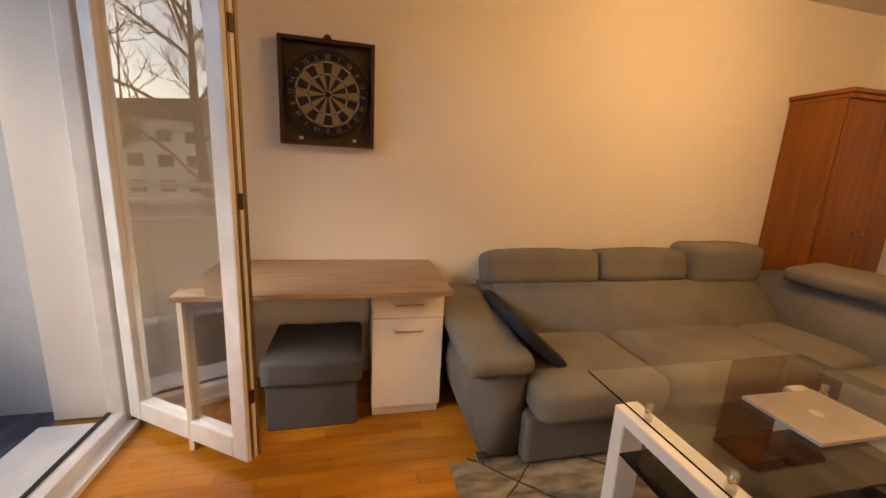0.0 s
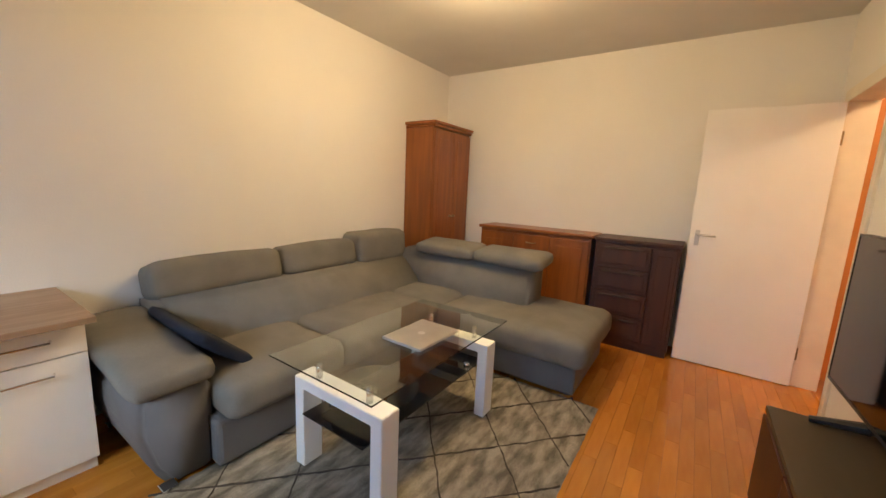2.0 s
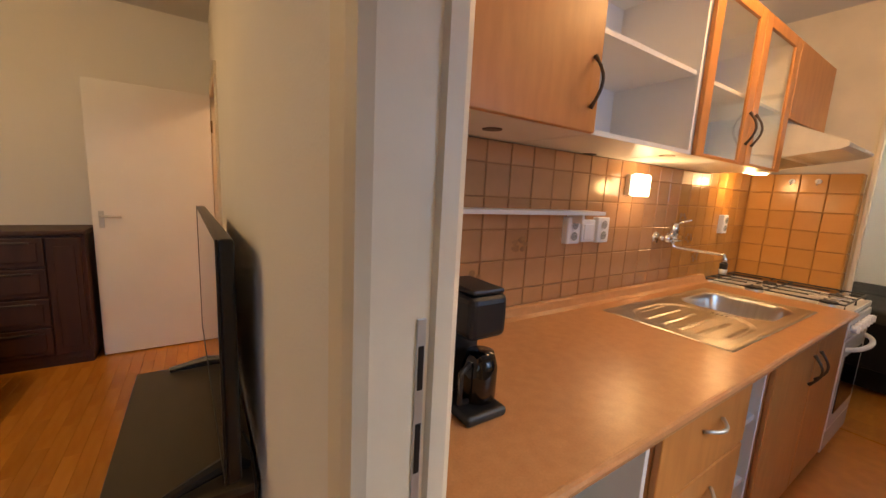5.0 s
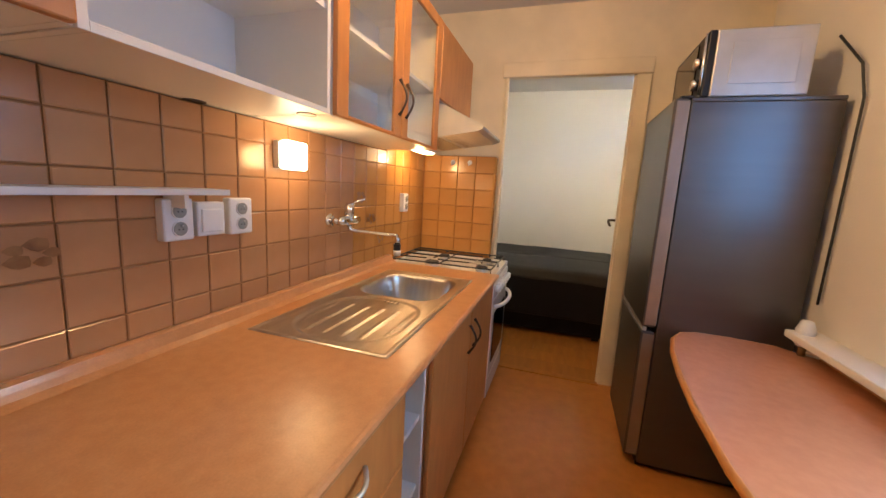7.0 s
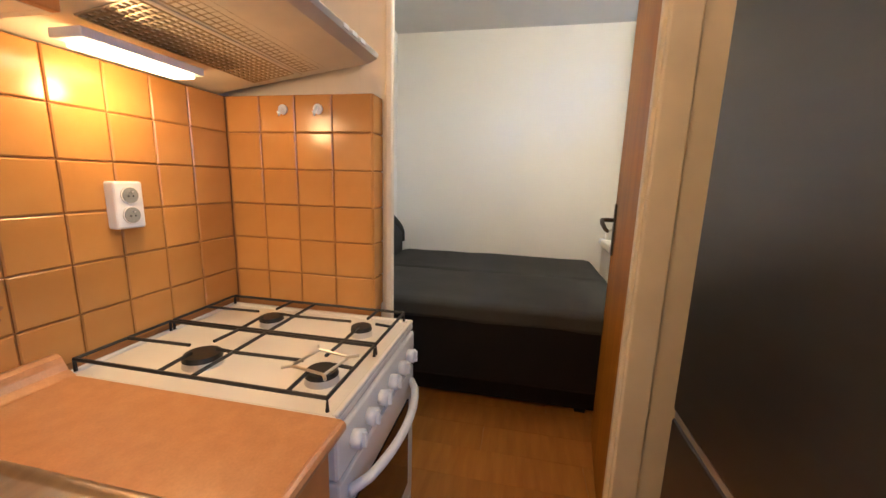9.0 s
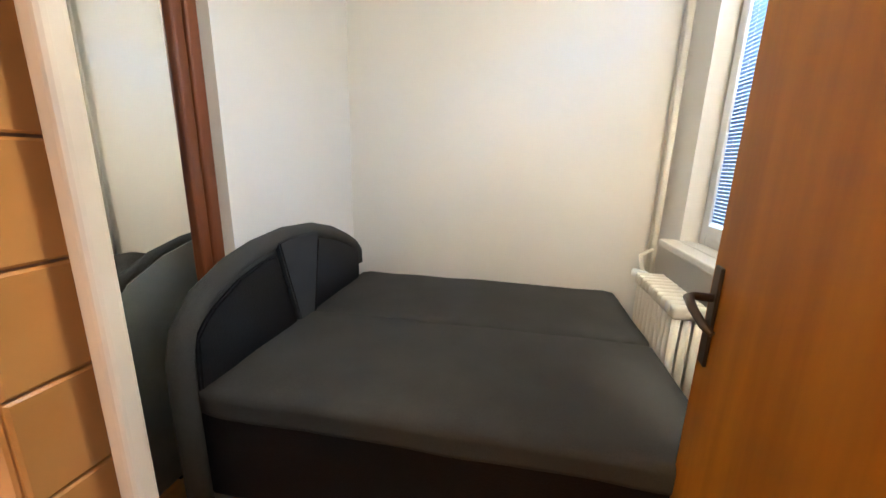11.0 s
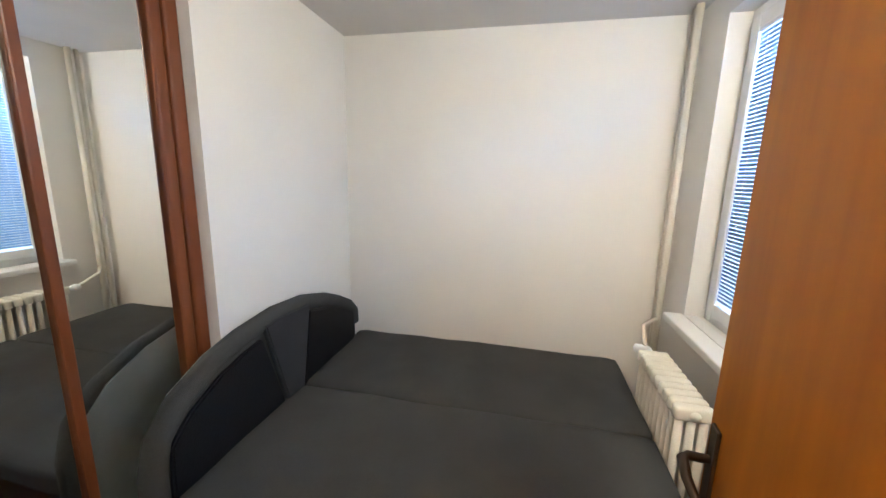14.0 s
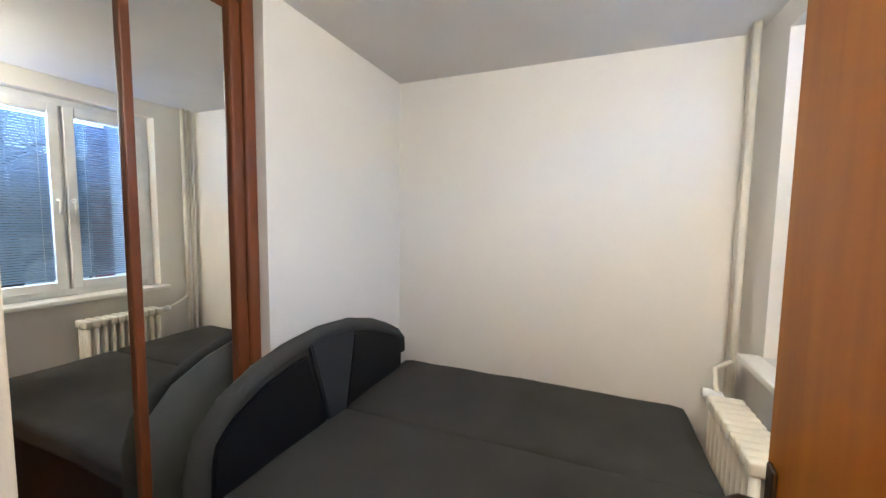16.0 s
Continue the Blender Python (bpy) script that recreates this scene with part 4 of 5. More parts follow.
# ---- kitchen ----
def wall_tiles():
    """Square tiles with recessed joints, one object each."""
    root = tagged(new("wall_tiles"), kind="structure")
    def tile(w, h, material):
        key = (round(w, 3), round(h, 3), material)
        if key not in made:
            bm = bmesh.new()
            w2, h2, e = w / 2 - 0.0016, h / 2 - 0.0016, 0.003
            pts = [(-w2, -h2), (w2, -h2), (w2, h2), (-w2, h2)]
            back = [bm.verts.new((u, 0, v)) for u, v in pts]
            mid = [bm.verts.new((u, -0.004, v)) for u, v in pts]
            front = [bm.verts.new((u - math.copysign(e, u), -0.0065, v - math.copysign(e, v))) for u, v in pts]
            for A, B in ((back, mid), (mid, front)):
                for i in range(4):
                    bm.faces.new((A[i], A[(i + 1) % 4], B[(i + 1) % 4], B[i]))
            bm.faces.new(front)
            bmesh.ops.recalc_face_normals(bm, faces=bm.faces)
            me = bpy.data.meshes.new("tile")
            bm.to_mesh(me)
            bm.free()
            me.materials.append(M[material])
            made[key] = me
        return made[key]
    made = {}
    TH = 0.1205
    zs = [1.573 - k * TH for k in range(6)]
    rows = [(z - TH if z - TH > 0.86 else 0.86, z) for z in zs if z > 0.87]
    rng = random.Random(4)
    def put(me, x, y, z, rz):
        o = new("tile", me)
        o.matrix_world = pose(x, y, z, rng.uniform(-0.25, 0.25), 0, rz + rng.uniform(-0.25, 0.25))
        o.parent = root
    x = 3.138
    W = 0.1187
    while x > 0.14:
        a = 2.99 if x > 3 else max(x - W, 0.135)
        for z0, z1 in rows:
            if x < 2.52:
                z1 = min(z1, 1.533)
            if x - a > 0.02 and z1 - z0 > 0.02:
                put(tile(x - a, z1 - z0, "tileS" if x > 2.25 else "tileK"), (x + a) / 2, WALL_Y, (z0 + z1) / 2, 0)
        x = a
        if x <= 0.136:
            break
    ys = [-0.048, -0.176, -0.308, -0.441, -0.578]
    for a, b in zip(ys, ys[1:]):
        for z0, z1 in rows:
            put(tile(a - b, z1 - z0, "tileS"), 3.145, (a + b) / 2, (z0 + z1) / 2, -90)
    for z0, z1 in rows:
        put(tile(0.084, z1 - z0, "tileS"), 3.183, -0.576, (z0 + z1) / 2, 0)
    # painted motifs on some of the tiles
    for k, (mx, mz) in enumerate(((0.93, 1.15), (2.225, 1.262), (2.340, 1.142), (2.458, 1.022), (0.70, 1.03))):
        bm = bmesh.new()
        for a in range(5):
            r = 0.014 + 0.005 * (a % 2)
            px, pz = mx + 0.032 * math.cos(a * 1.3 + k), mz + 0.020 * math.sin(a * 1.3 + k)
            ring = [bm.verts.new((px + r * math.cos(q * math.pi / 4) * (1 + 0.3 * math.sin(q * 2 + k)), WALL_Y - 0.0085 - 0.0004 * a, pz + r * 0.8 * math.sin(q * math.pi / 4))) for q in range(8)]
            bm.faces.new(ring)
        part("tile_motif", bm, "decal", root)


def bow_handle(parent, x, y, z0, z1, label="curved bronze bow handle"):
    zm = (z0 + z1) / 2
    n = 8
    pts = [(x, y - 0.032 * math.sin(math.pi * i / n) - 0.004, z0 + (z1 - z0) * i / n) for i in range(n + 1)]
    rr = [0.0075] + [0.0048] * (n - 1) + [0.0075]
    part("bow_handle", tube(pts, rr, 8), "bronze", parent, label, True)


def h_bow(parent, x0, x1, y, z):
    n = 8
    pts = [(x0 + (x1 - x0) * i / n, y - 0.028 * math.sin(math.pi * i / n) - 0.004, z) for i in range(n + 1)]
    part("bow_handle", tube(pts, 0.0055, 8), "silver", parent, "curved metal bow handle", True)


def base_cabinets():
    y0 = -0.712
    def body(name, label, a, b, open_front=False):
        c = thing(name, label, "cabinet", ((a + b) / 2, -0.35, 0))
        for n, bx in (("side_panel", (a, a + 0.018, y0, -0.03, 0.10, 0.83)), ("side_panel", (b - 0.018, b, y0, -0.03, 0.10, 0.83)), ("bottom_panel", (a + 0.018, b - 0.018, y0, -0.03, 0.10, 0.118)), ("back_panel", (a + 0.018, b - 0.018, -0.045, -0.03, 0.118, 0.83)), ("plinth", (a, b, y0 + 0.06, -0.05, 0, 0.10))):
            part(n, boxes(bx, bevel=0.001, seg=1), "white" if open_front else "kdoor", c)
        return c
    c = body("base_cabinet", "orange-beige laminate corner base cabinet with an open front", 0.16, 0.74, True)
    part("shelf", boxes((0.18, 0.72, y0 + 0.02, -0.05, 0.45, 0.468)), "white", c)
    d = body("drawer_cabinet", "orange-beige laminate drawer cabinet under the worktop", 0.75, 1.31)
    zs = (0.11, 0.36, 0.60, 0.82)
    for k, (a, b) in enumerate(zip(zs, zs[1:])):
        dr = part("drawer_front", boxes((0.755, 1.305, y0 - 0.019, y0 - 0.001, a + 0.003, b - 0.003), bevel=0.004), "kdoor", d)
        h_bow(dr, 0.97, 1.09, y0 - 0.019, b - 0.07)
    o = body("open_cabinet", "narrow open-fronted white base cabinet with shelves", 1.32, 1.51, True)
    for z in (0.35, 0.60):
        part("shelf", boxes((1.338, 1.492, y0 + 0.01, -0.05, z, z + 0.018)), "white", o)
    s = body("sink_cabinet", "orange-beige laminate sink cabinet with two doors", 1.52, 2.55)
    for a, b, hx in ((1.523, 2.033, 1.99), (2.037, 2.547, 2.08)):
        do = part("door", boxes((a, b, y0 - 0.019, y0 - 0.001, 0.105, 0.822), bevel=0.004), "kdoor", s)
        bow_handle(do, hx, y0 - 0.019, 0.62, 0.75)


def worktop():
    w = thing("worktop", "long orange-beige laminate worktop with a rounded upstand along the tiles", "worktop", (1.3, -0.35, 0.83))
    sx0, sx1, sy0, sy1 = 1.86, 2.30, -0.61, -0.21
    part("board", slab_with_hole(0.15, 2.565, -0.745, -0.012, 0.832, 0.86, 1.36, 2.33, -0.64, -0.18), "worktop", w)
    part("front_edge", tube([(0.15, -0.745, 0.846), (2.565, -0.745, 0.846)], 0.0139, 12), "worktop", w)
    prof = [(-0.046, 0.861), (-0.046, 0.897), (-0.052, 0.904), (-0.064, 0.905), (-0.074, 0.899), (-0.080, 0.886), (-0.088, 0.872), (-0.104, 0.863), (-0.110, 0.861)]
    part("upstand", extrude(prof, "x", 0.15, 2.567), "worktop", w, "rounded matching upstand")


def sink():
    s = thing("sink", "stainless steel inset sink with a ribbed drainer and one basin", "sink", (1.85, -0.42, 0.86))
    x0, x1, y0, y1, z = 1.345, 2.345, -0.655, -0.165, 0.8645
    bx0, bx1, by0, by1 = 1.87, 2.29, -0.60, -0.22
    # deck as a grid pressed into drainer ribs and a basin
    bm = bmesh.new()
    nx, ny = 200, 100
    def rounded(u, v, a0, a1, b0, b1, r):
        dx = max(a0 + r - u, u - (a1 - r), 0)
        dy = max(b0 + r - v, v - (b1 - r), 0)
        return r - math.hypot(dx, dy) if (dx or dy) else min(r + min(u - a0 - r, a1 - r - u, v - b0 - r, b1 - r - v), 1)
    def sm(t):
        t = max(0.0, min(1.0, t))
        return t * t * (3 - 2 * t)
    rows = []
    for i in range(nx + 1):
        u = x0 + (x1 - x0) * i / nx
        row = []
        for j in range(ny + 1):
            v = y0 + (y1 - y0) * j / ny
            h = 0.0
            edge = min(u - x0, x1 - u, v - y0, y1 - v)
            h -= 0.003 * sm(1 - edge / 0.006)
            h -= 0.003 * sm((edge - 0.012) / 0.008)
            d = rounded(u, v, bx0, bx1, by0, by1, 0.10)
            if d > 0:
                h -= 0.15 * sm(d / 0.045) + 0.02 * sm((d - 0.05) / 0.15)
            e = rounded(u, v, 1.385, 1.845, -0.61, -0.215, 0.16)
            if e > 0:
                h -= 0.006 * sm(e / 0.02)
                if e > 0.03 and 1.43 < u < 1.74:
                    ph = (v + 0.61) / 0.066
                    rib = max(0.0, 1 - abs((ph % 1) - 0.5) / 0.16)
                    taper = sm((u - 1.43) / 0.03) * sm((1.74 - u) / 0.03)
                    h += 0.005 * rib * taper
            row.append(bm.verts.new((u, v, z + h)))
        rows.append(row)
    for i in range(nx):
        for j in range(ny):
            bm.faces.new((rows[i][j], rows[i + 1][j], rows[i + 1][j + 1], rows[i][j + 1]))
    part("basin_and_drainer", bm, "steel", s, "pressed stainless steel drainer and basin", True)
    part("drain", disc((2.08, -0.41, 0.703), 0.035, 0.006), "chrome", s)
    for k in range(4):
        part("overflow_slot", boxes((1.795, 1.82, -0.475 + k * 0.018, -0.467 + k * 0.018, 0.8605, 0.8612)), "black", s)


def tap():
    t = thing("wall_tap", "chrome wall-mounted mixer tap with a long swivel spout", "tap", (1.97, 0, 1.15))
    for x in (1.93, 2.08):
        part("rosette", disc((x, -0.004, 1.135), 0.032, 0.014, "y", 24, 0.026), "chrome", t, smooth=True)
        part("inlet", tube([(x, -0.01, 1.135), (x, -0.055, 1.135)], 0.014, 12), "chrome", t, smooth=True)
    part("body", tube([(1.92, -0.06, 1.135), (1.95, -0.06, 1.135), (2.06, -0.06, 1.135), (2.09, -0.06, 1.135)], [0.017, 0.024, 0.024, 0.017], 16), "chrome", t, smooth=True)
    part("cartridge", tube([(2.005, -0.06, 1.13), (2.005, -0.063, 1.19), (2.005, -0.066, 1.215)], [0.024, 0.024, 0.018], 16), "chrome", t, smooth=True)
    part("lever", tube([(2.005, -0.066, 1.21), (2.01, -0.09, 1.225), (2.015, -0.14, 1.24)], [0.009, 0.006, 0.005], 10), "chrome", t, smooth=True)
    part("spout", tube([(2.005, -0.062, 1.12), (2.005, -0.068, 1.092), (2.02, -0.09, 1.085), (2.035, -0.26, 1.082), (2.043, -0.295, 1.08), (2.045, -0.30, 1.06), (2.045, -0.30, 1.040)], [0.012, 0.011, 0.008, 0.007, 0.008, 0.013, 0.013], 12), "chrome", t, "long swivel spout", True)
    part("aerator", tube([(2.045, -0.30, 1.040), (2.045, -0.30, 1.010)], [0.018, 0.017], 14), "black", t)
    part("aerator", tube([(2.045, -0.30, 1.010), (2.045, -0.30, 0.985)], [0.019, 0.016], 14), "silver", t, "dull grey swivel aerator", True)


def socket(x0, x1, z0, z1, kind="double"):
    s = thing("wall_socket" if kind == "double" else "light_switch", "white plastic double wall socket on the kitchen tiles" if kind == "double" else "white plastic rocker light switch on the kitchen tiles", "socket" if kind == "double" else "switch", ((x0 + x1) / 2, 0, (z0 + z1) / 2))
    part("casing", boxes((x0, x1, -0.030, 0.004, z0, z1), bevel=0.006, seg=3), "pvc", s)
    if kind == "double":
        xm, h = (x0 + x1) / 2, z1 - z0
        for f in (0.29, 0.71):
            z = z0 + f * h
            r = h * 0.165
            ring = part("socket_ring", disc((xm, -0.031, z), r * 1.15, 0.004, "y", 24), "white", s)
            part("socket_well", disc((xm, -0.0335, z), r, 0.002, "y", 24), "greyback", s)
            for dx in (-0.3, 0.3):
                part("pin_hole", disc((xm + dx * r, -0.0348, z - 0.1 * r), r * 0.11, 0.001, "y", 10), "black", s)
            part("earth_pin", tube([(xm, -0.033, z + 0.45 * r), (xm, -0.042, z + 0.45 * r)], r * 0.11, 8), "silver", s)
    else:
        part("rocker", boxes((x0 + 0.01, x1 - 0.01, -0.036, -0.029, z0 + 0.012, z1 - 0.02), bevel=0.003), "pvc", s)


def wall_lamp():
    l = thing("wall_lamp", "small square lit glass wall lamp on the kitchen tiles", "lamp", (1.68, 0, 1.41))
    part("base", boxes((1.60, 1.715, -0.03, -0.002, 1.370, 1.470), bevel=0.005), "silver", l)
    o = part("diffuser", boxes((1.597, 1.717, -0.068, -0.031, 1.367, 1.472), bevel=0.012, seg=3), "bulb", l, "frosted glass diffuser, lit")
    o.visible_shadow = False
    u = thing("cabinet_lamp", "lit strip lamp under the cooker hood", "lamp", (2.71, -0.15, 1.55))
    part("housing", boxes((2.58, 2.86, -0.19, -0.11, 1.556, 1.575), bevel=0.003), "pvc", u)
    o = part("diffuser", boxes((2.60, 2.84, -0.18, -0.12, 1.545, 1.555), bevel=0.004), "bulb", u, "lit strip diffuser")
    o.visible_shadow = False


def upper_cabinets():
    zb, zt, yf = 1.535, 2.19, -0.36
    def carcass(c, a, b, m="white", zb=zb, back=True):
        for n, bx in (("side_panel", (a, a + 0.016, yf, -0.002, zb, zt)), ("side_panel", (b - 0.016, b, yf, -0.002, zb, zt)), ("bottom_panel", (a + 0.016, b - 0.016, yf, -0.002, zb, zb + 0.016)), ("top_panel", (a + 0.016, b - 0.016, yf, -0.002, zt - 0.016, zt)), ("back_panel", (a + 0.016, b - 0.016, -0.012, -0.004, zb + 0.016, zt - 0.016))):
            part(n, boxes(bx, bevel=0.001, seg=1), m, c)
    c = thing("wall_cabinet", "wall cabinet with a plain orange-beige door and bronze handle", "cabinet", (0.5, -0.2, zb))
    carcass(c, 0.16, 0.865)
    d = part("door", boxes((0.163, 0.862, yf - 0.019, yf - 0.001, zb, zt), bevel=0.004), "kdoor", c)
    bow_handle(d, 0.825, yf - 0.019, 1.60, 1.74)
    o = thing("open_wall_cabinet", "open white kitchen wall cabinet with one shelf", "cabinet", (1.18, -0.2, zb))
    carcass(o, 0.870, 1.50)
    part("shelf", boxes((0.886, 1.484, yf + 0.01, -0.012, 1.83, 1.846)), "white", o)
    g = thing("glazed_wall_cabinet", "kitchen wall cabinet with glazed orange-beige framed doors", "cabinet", (1.97, -0.2, zb))
    carcass(g, 1.505, 2.455)
    part("shelf", boxes((1.521, 2.439, yf + 0.02, -0.012, 1.83, 1.846)), "white", g)
    for a, b, hx in ((1.507, 1.978, 1.945), (1.982, 2.453, 2.015)):
        fw = 0.065
        d = part("glazed_door", boxes((a, a + fw, yf - 0.019, yf - 0.001, zb, zt), (b - fw, b, yf - 0.019, yf - 0.001, zb, zt), (a + fw, b - fw, yf - 0.019, yf - 0.001, zt - 0.05, zt), (a + fw, b - fw, yf - 0.019, yf - 0.001, zb, zb + 0.012), bevel=0.003), "kdoor", g)
        part("door_glass", boxes((a + fw, b - fw, yf - 0.012, yf - 0.008, zb + 0.012, zt - 0.05)), "cglass", d)
        bow_handle(d, hx, yf - 0.019, 1.62, 1.76)
    h = thing("hood_cabinet", "short orange-beige wall cabinet above the cooker hood", "cabinet", (2.8, -0.2, 1.72))
    carcass(h, 2.46, 3.12, zb=1.81)
    part("door", boxes((2.463, 3.117, yf - 0.019, yf - 0.001, 1.81, zt), bevel=0.004), "kdoor", h)
    for x, y in ((1.30, -0.05), (1.49, -0.28), (0.62, -0.2)):
        part("cable_hole", disc((x, y, zb - 0.001), 0.03, 0.003), "bronze", o if x > 0.87 else c)


def hood():
    h = thing("cooker_hood", "cream enamel cooker hood with mesh filters above the gas cooker", "cooker hood", (2.8, -0.25, 1.6))
    a, b = 2.56, 3.13
    prof = [(-0.01, 1.575), (-0.57, 1.655), (-0.600, 1.668), (-0.605, 1.680), (-0.590, 1.694), (-0.375, 1.798), (-0.345, 1.806), (-0.01, 1.806)]
    part("shell", extrude(prof, "x", a, b), "hood", h)
    def under(y):
        return 1.575 - 0.09 * (y + 0.01) / 0.56
    for k, (ya, yb) in enumerate(((-0.20, -0.34), (-0.37, -0.54))):
        bm = bmesh.new()
        n = 26
        for i in range(n):
            x = a + 0.04 + (b - a - 0.08) * i / (n - 1)
            tube([(x, ya, under(ya) - 0.004), (x, yb, under(yb) - 0.004)], 0.004, 5, bm)
        m = 10
        for i in range(m):
            y = ya + (yb - ya) * i / (m - 1)
            tube([(a + 0.04, y, under(y) - 0.005), (b - 0.04, y, under(y) - 0.005)], 0.003, 5, bm)
        part("mesh_filter", bm, "mesh", h, "metal mesh grease filter")
    part("filter_rail", tube([(a + 0.02, -0.355, under(-0.355) - 0.004), (b - 0.02, -0.355, under(-0.355) - 0.004)], 0.006, 8), "hood", h)
    for k in range(3):
        part("hood_button", boxes((2.90 + k * 0.05, 2.93 + k * 0.05, -0.606, -0.590, 1.672, 1.684), bevel=0.002), "white", h)


def stove():
    s = thing("gas_cooker", "white enamel gas cooker with four burners and black pan supports", "cooker", (2.87, -0.4, 0))
    x0, x1, y0, y1 = 2.58, 3.125, -0.725, -0.05
    part("body", boxes((x0, x1, y0 + 0.03, y1, 0.06, 0.81), (x0 + 0.02, x1 - 0.02, y0 + 0.08, y1, 0.0, 0.06), bevel=0.004), "enamel", s)
    # hob plate with raised rim
    bm = boxes((x0 - 0.004, x1 + 0.004, y0, y1 + 0.02, 0.812, 0.835), bevel=0.006)
    hob = part("hob", bm, "enamel", s, "white enamel hob plate")
    for bx in ((x0 - 0.004, x0 + 0.012, y0, y1 + 0.02), (x1 - 0.012, x1 + 0.004, y0, y1 + 0.02), (x0 + 0.012, x1 - 0.012, y0, y0 + 0.014), (x0 + 0.012, x1 - 0.012, y1 + 0.006, y1 + 0.02)):
        part("hob_rim", boxes((*bx, 0.832, 0.845), bevel=0.004), "enamel", hob)
    burners = ((2.72, -0.62, 0.040, "small"), (2.99, -0.60, 0.033, ""), (2.72, -0.29, 0.047, ""), (2.99, -0.29, 0.038, ""))
    for x, y, r, _ in burners:
        bn = part("burner", disc((x, y, 0.843), r * 1.02, 0.018, "z", 28, r * 0.92), "silver", s, "aluminium burner ring")
        part("burner_cap", disc((x, y, 0.858), r * 0.98, 0.012, "z", 28, r * 0.9), "iron", bn, "black burner cap", False)
    zg = 0.875
    for gx0, gx1 in ((x0 + 0.02, (x0 + x1) / 2 - 0.006), ((x0 + x1) / 2 + 0.006, x1 - 0.02)):
        bm = bmesh.new()
        ya, yb = y0 + 0.025, y1 - 0.005
        xm = (gx0 + gx1) / 2
        ymid = (ya + yb) / 2
        rr = 0.0045
        tube([(gx0, ya, zg - 0.03), (gx0, ya, zg), (gx0, yb, zg), (gx0, yb, zg - 0.03)], rr, 6, bm)
        tube([(gx1, ya, zg - 0.03), (gx1, ya, zg), (gx1, yb, zg), (gx1, yb, zg - 0.03)], rr, 6, bm)
        tube([(gx0, ya, zg), (gx1, ya, zg)], rr, 6, bm)
        tube([(gx0, yb, zg), (gx1, yb, zg)], rr, 6, bm)
        tube([(gx0, ymid, zg), (gx1, ymid, zg)], rr, 6, bm)
        for by in (-0.61, -0.29):
            tube([(gx0, by, zg), (xm - 0.035, by, zg + 0.003)], rr, 6, bm)
            tube([(gx1, by, zg), (xm + 0.035, by, zg + 0.003)], rr, 6, bm)
            for e, d in ((ya if by < -0.4 else ymid, -1), (ymid if by < -0.4 else yb, 1)):
                tube([(xm, e, zg), (xm, by + d * 0.04, zg + 0.003)], rr, 6, bm)
        part("pan_support", bm, "iron", s, "black wire pan support")
    bm = bmesh.new()
    pts = [(2.72 + 0.065 * math.cos(a * math.pi / 2 + 0.6), -0.62 + 0.065 * math.sin(a * math.pi / 2 + 0.6), 0.884) for a in range(5)]
    tube(pts, 0.004, 6, bm)
    for p in pts[:4]:
        q = Vector(p) + (Vector(p) - Vector((2.72, -0.62, 0.884))) * 0.35
        tube([p, q], 0.004, 6, bm)
    part("pan_trivet", bm, "steel", s, "small square steel trivet")
    cp = part("control_panel", boxes((x0, x1, y0 - 0.006, y0 + 0.029, 0.70, 0.81), bevel=0.008), "enamel", s)
    for k in range(6):
        x = x0 + 0.07 + k * 0.08
        kb = part("knob", disc((x, y0 - 0.016, 0.755), 0.022, 0.024, "y", 20, 0.019), "pvc", cp, "white round knob", True)
        part("knob_grip", boxes((x - 0.004, x + 0.004, y0 - 0.038, y0 - 0.026, 0.737, 0.773), bevel=0.002), "pvc", kb)
    od = part("oven_door", boxes((x0 + 0.004, x1 - 0.004, y0 - 0.006, y0 + 0.029, 0.20, 0.692), bevel=0.006), "enamel", s)
    part("oven_glass", boxes((x0 + 0.07, x1 - 0.07, y0 - 0.010, y0 - 0.004, 0.28, 0.60), bevel=0.002), "screen", od, "dark oven window")
    n = 10
    pts = [(x0 + 0.04 + (x1 - x0 - 0.08) * i / n, y0 - 0.008 - 0.055 * math.sin(math.pi * i / n) ** 0.6, 0.648) for i in range(n + 1)]
    part("oven_handle", tube(pts, 0.012, 10), "pvc", od, "bowed white handle", True)
    part("lower_drawer", boxes((x0 + 0.004, x1 - 0.004, y0 - 0.004, y0 + 0.029, 0.07, 0.192), bevel=0.005), "enamel", s)


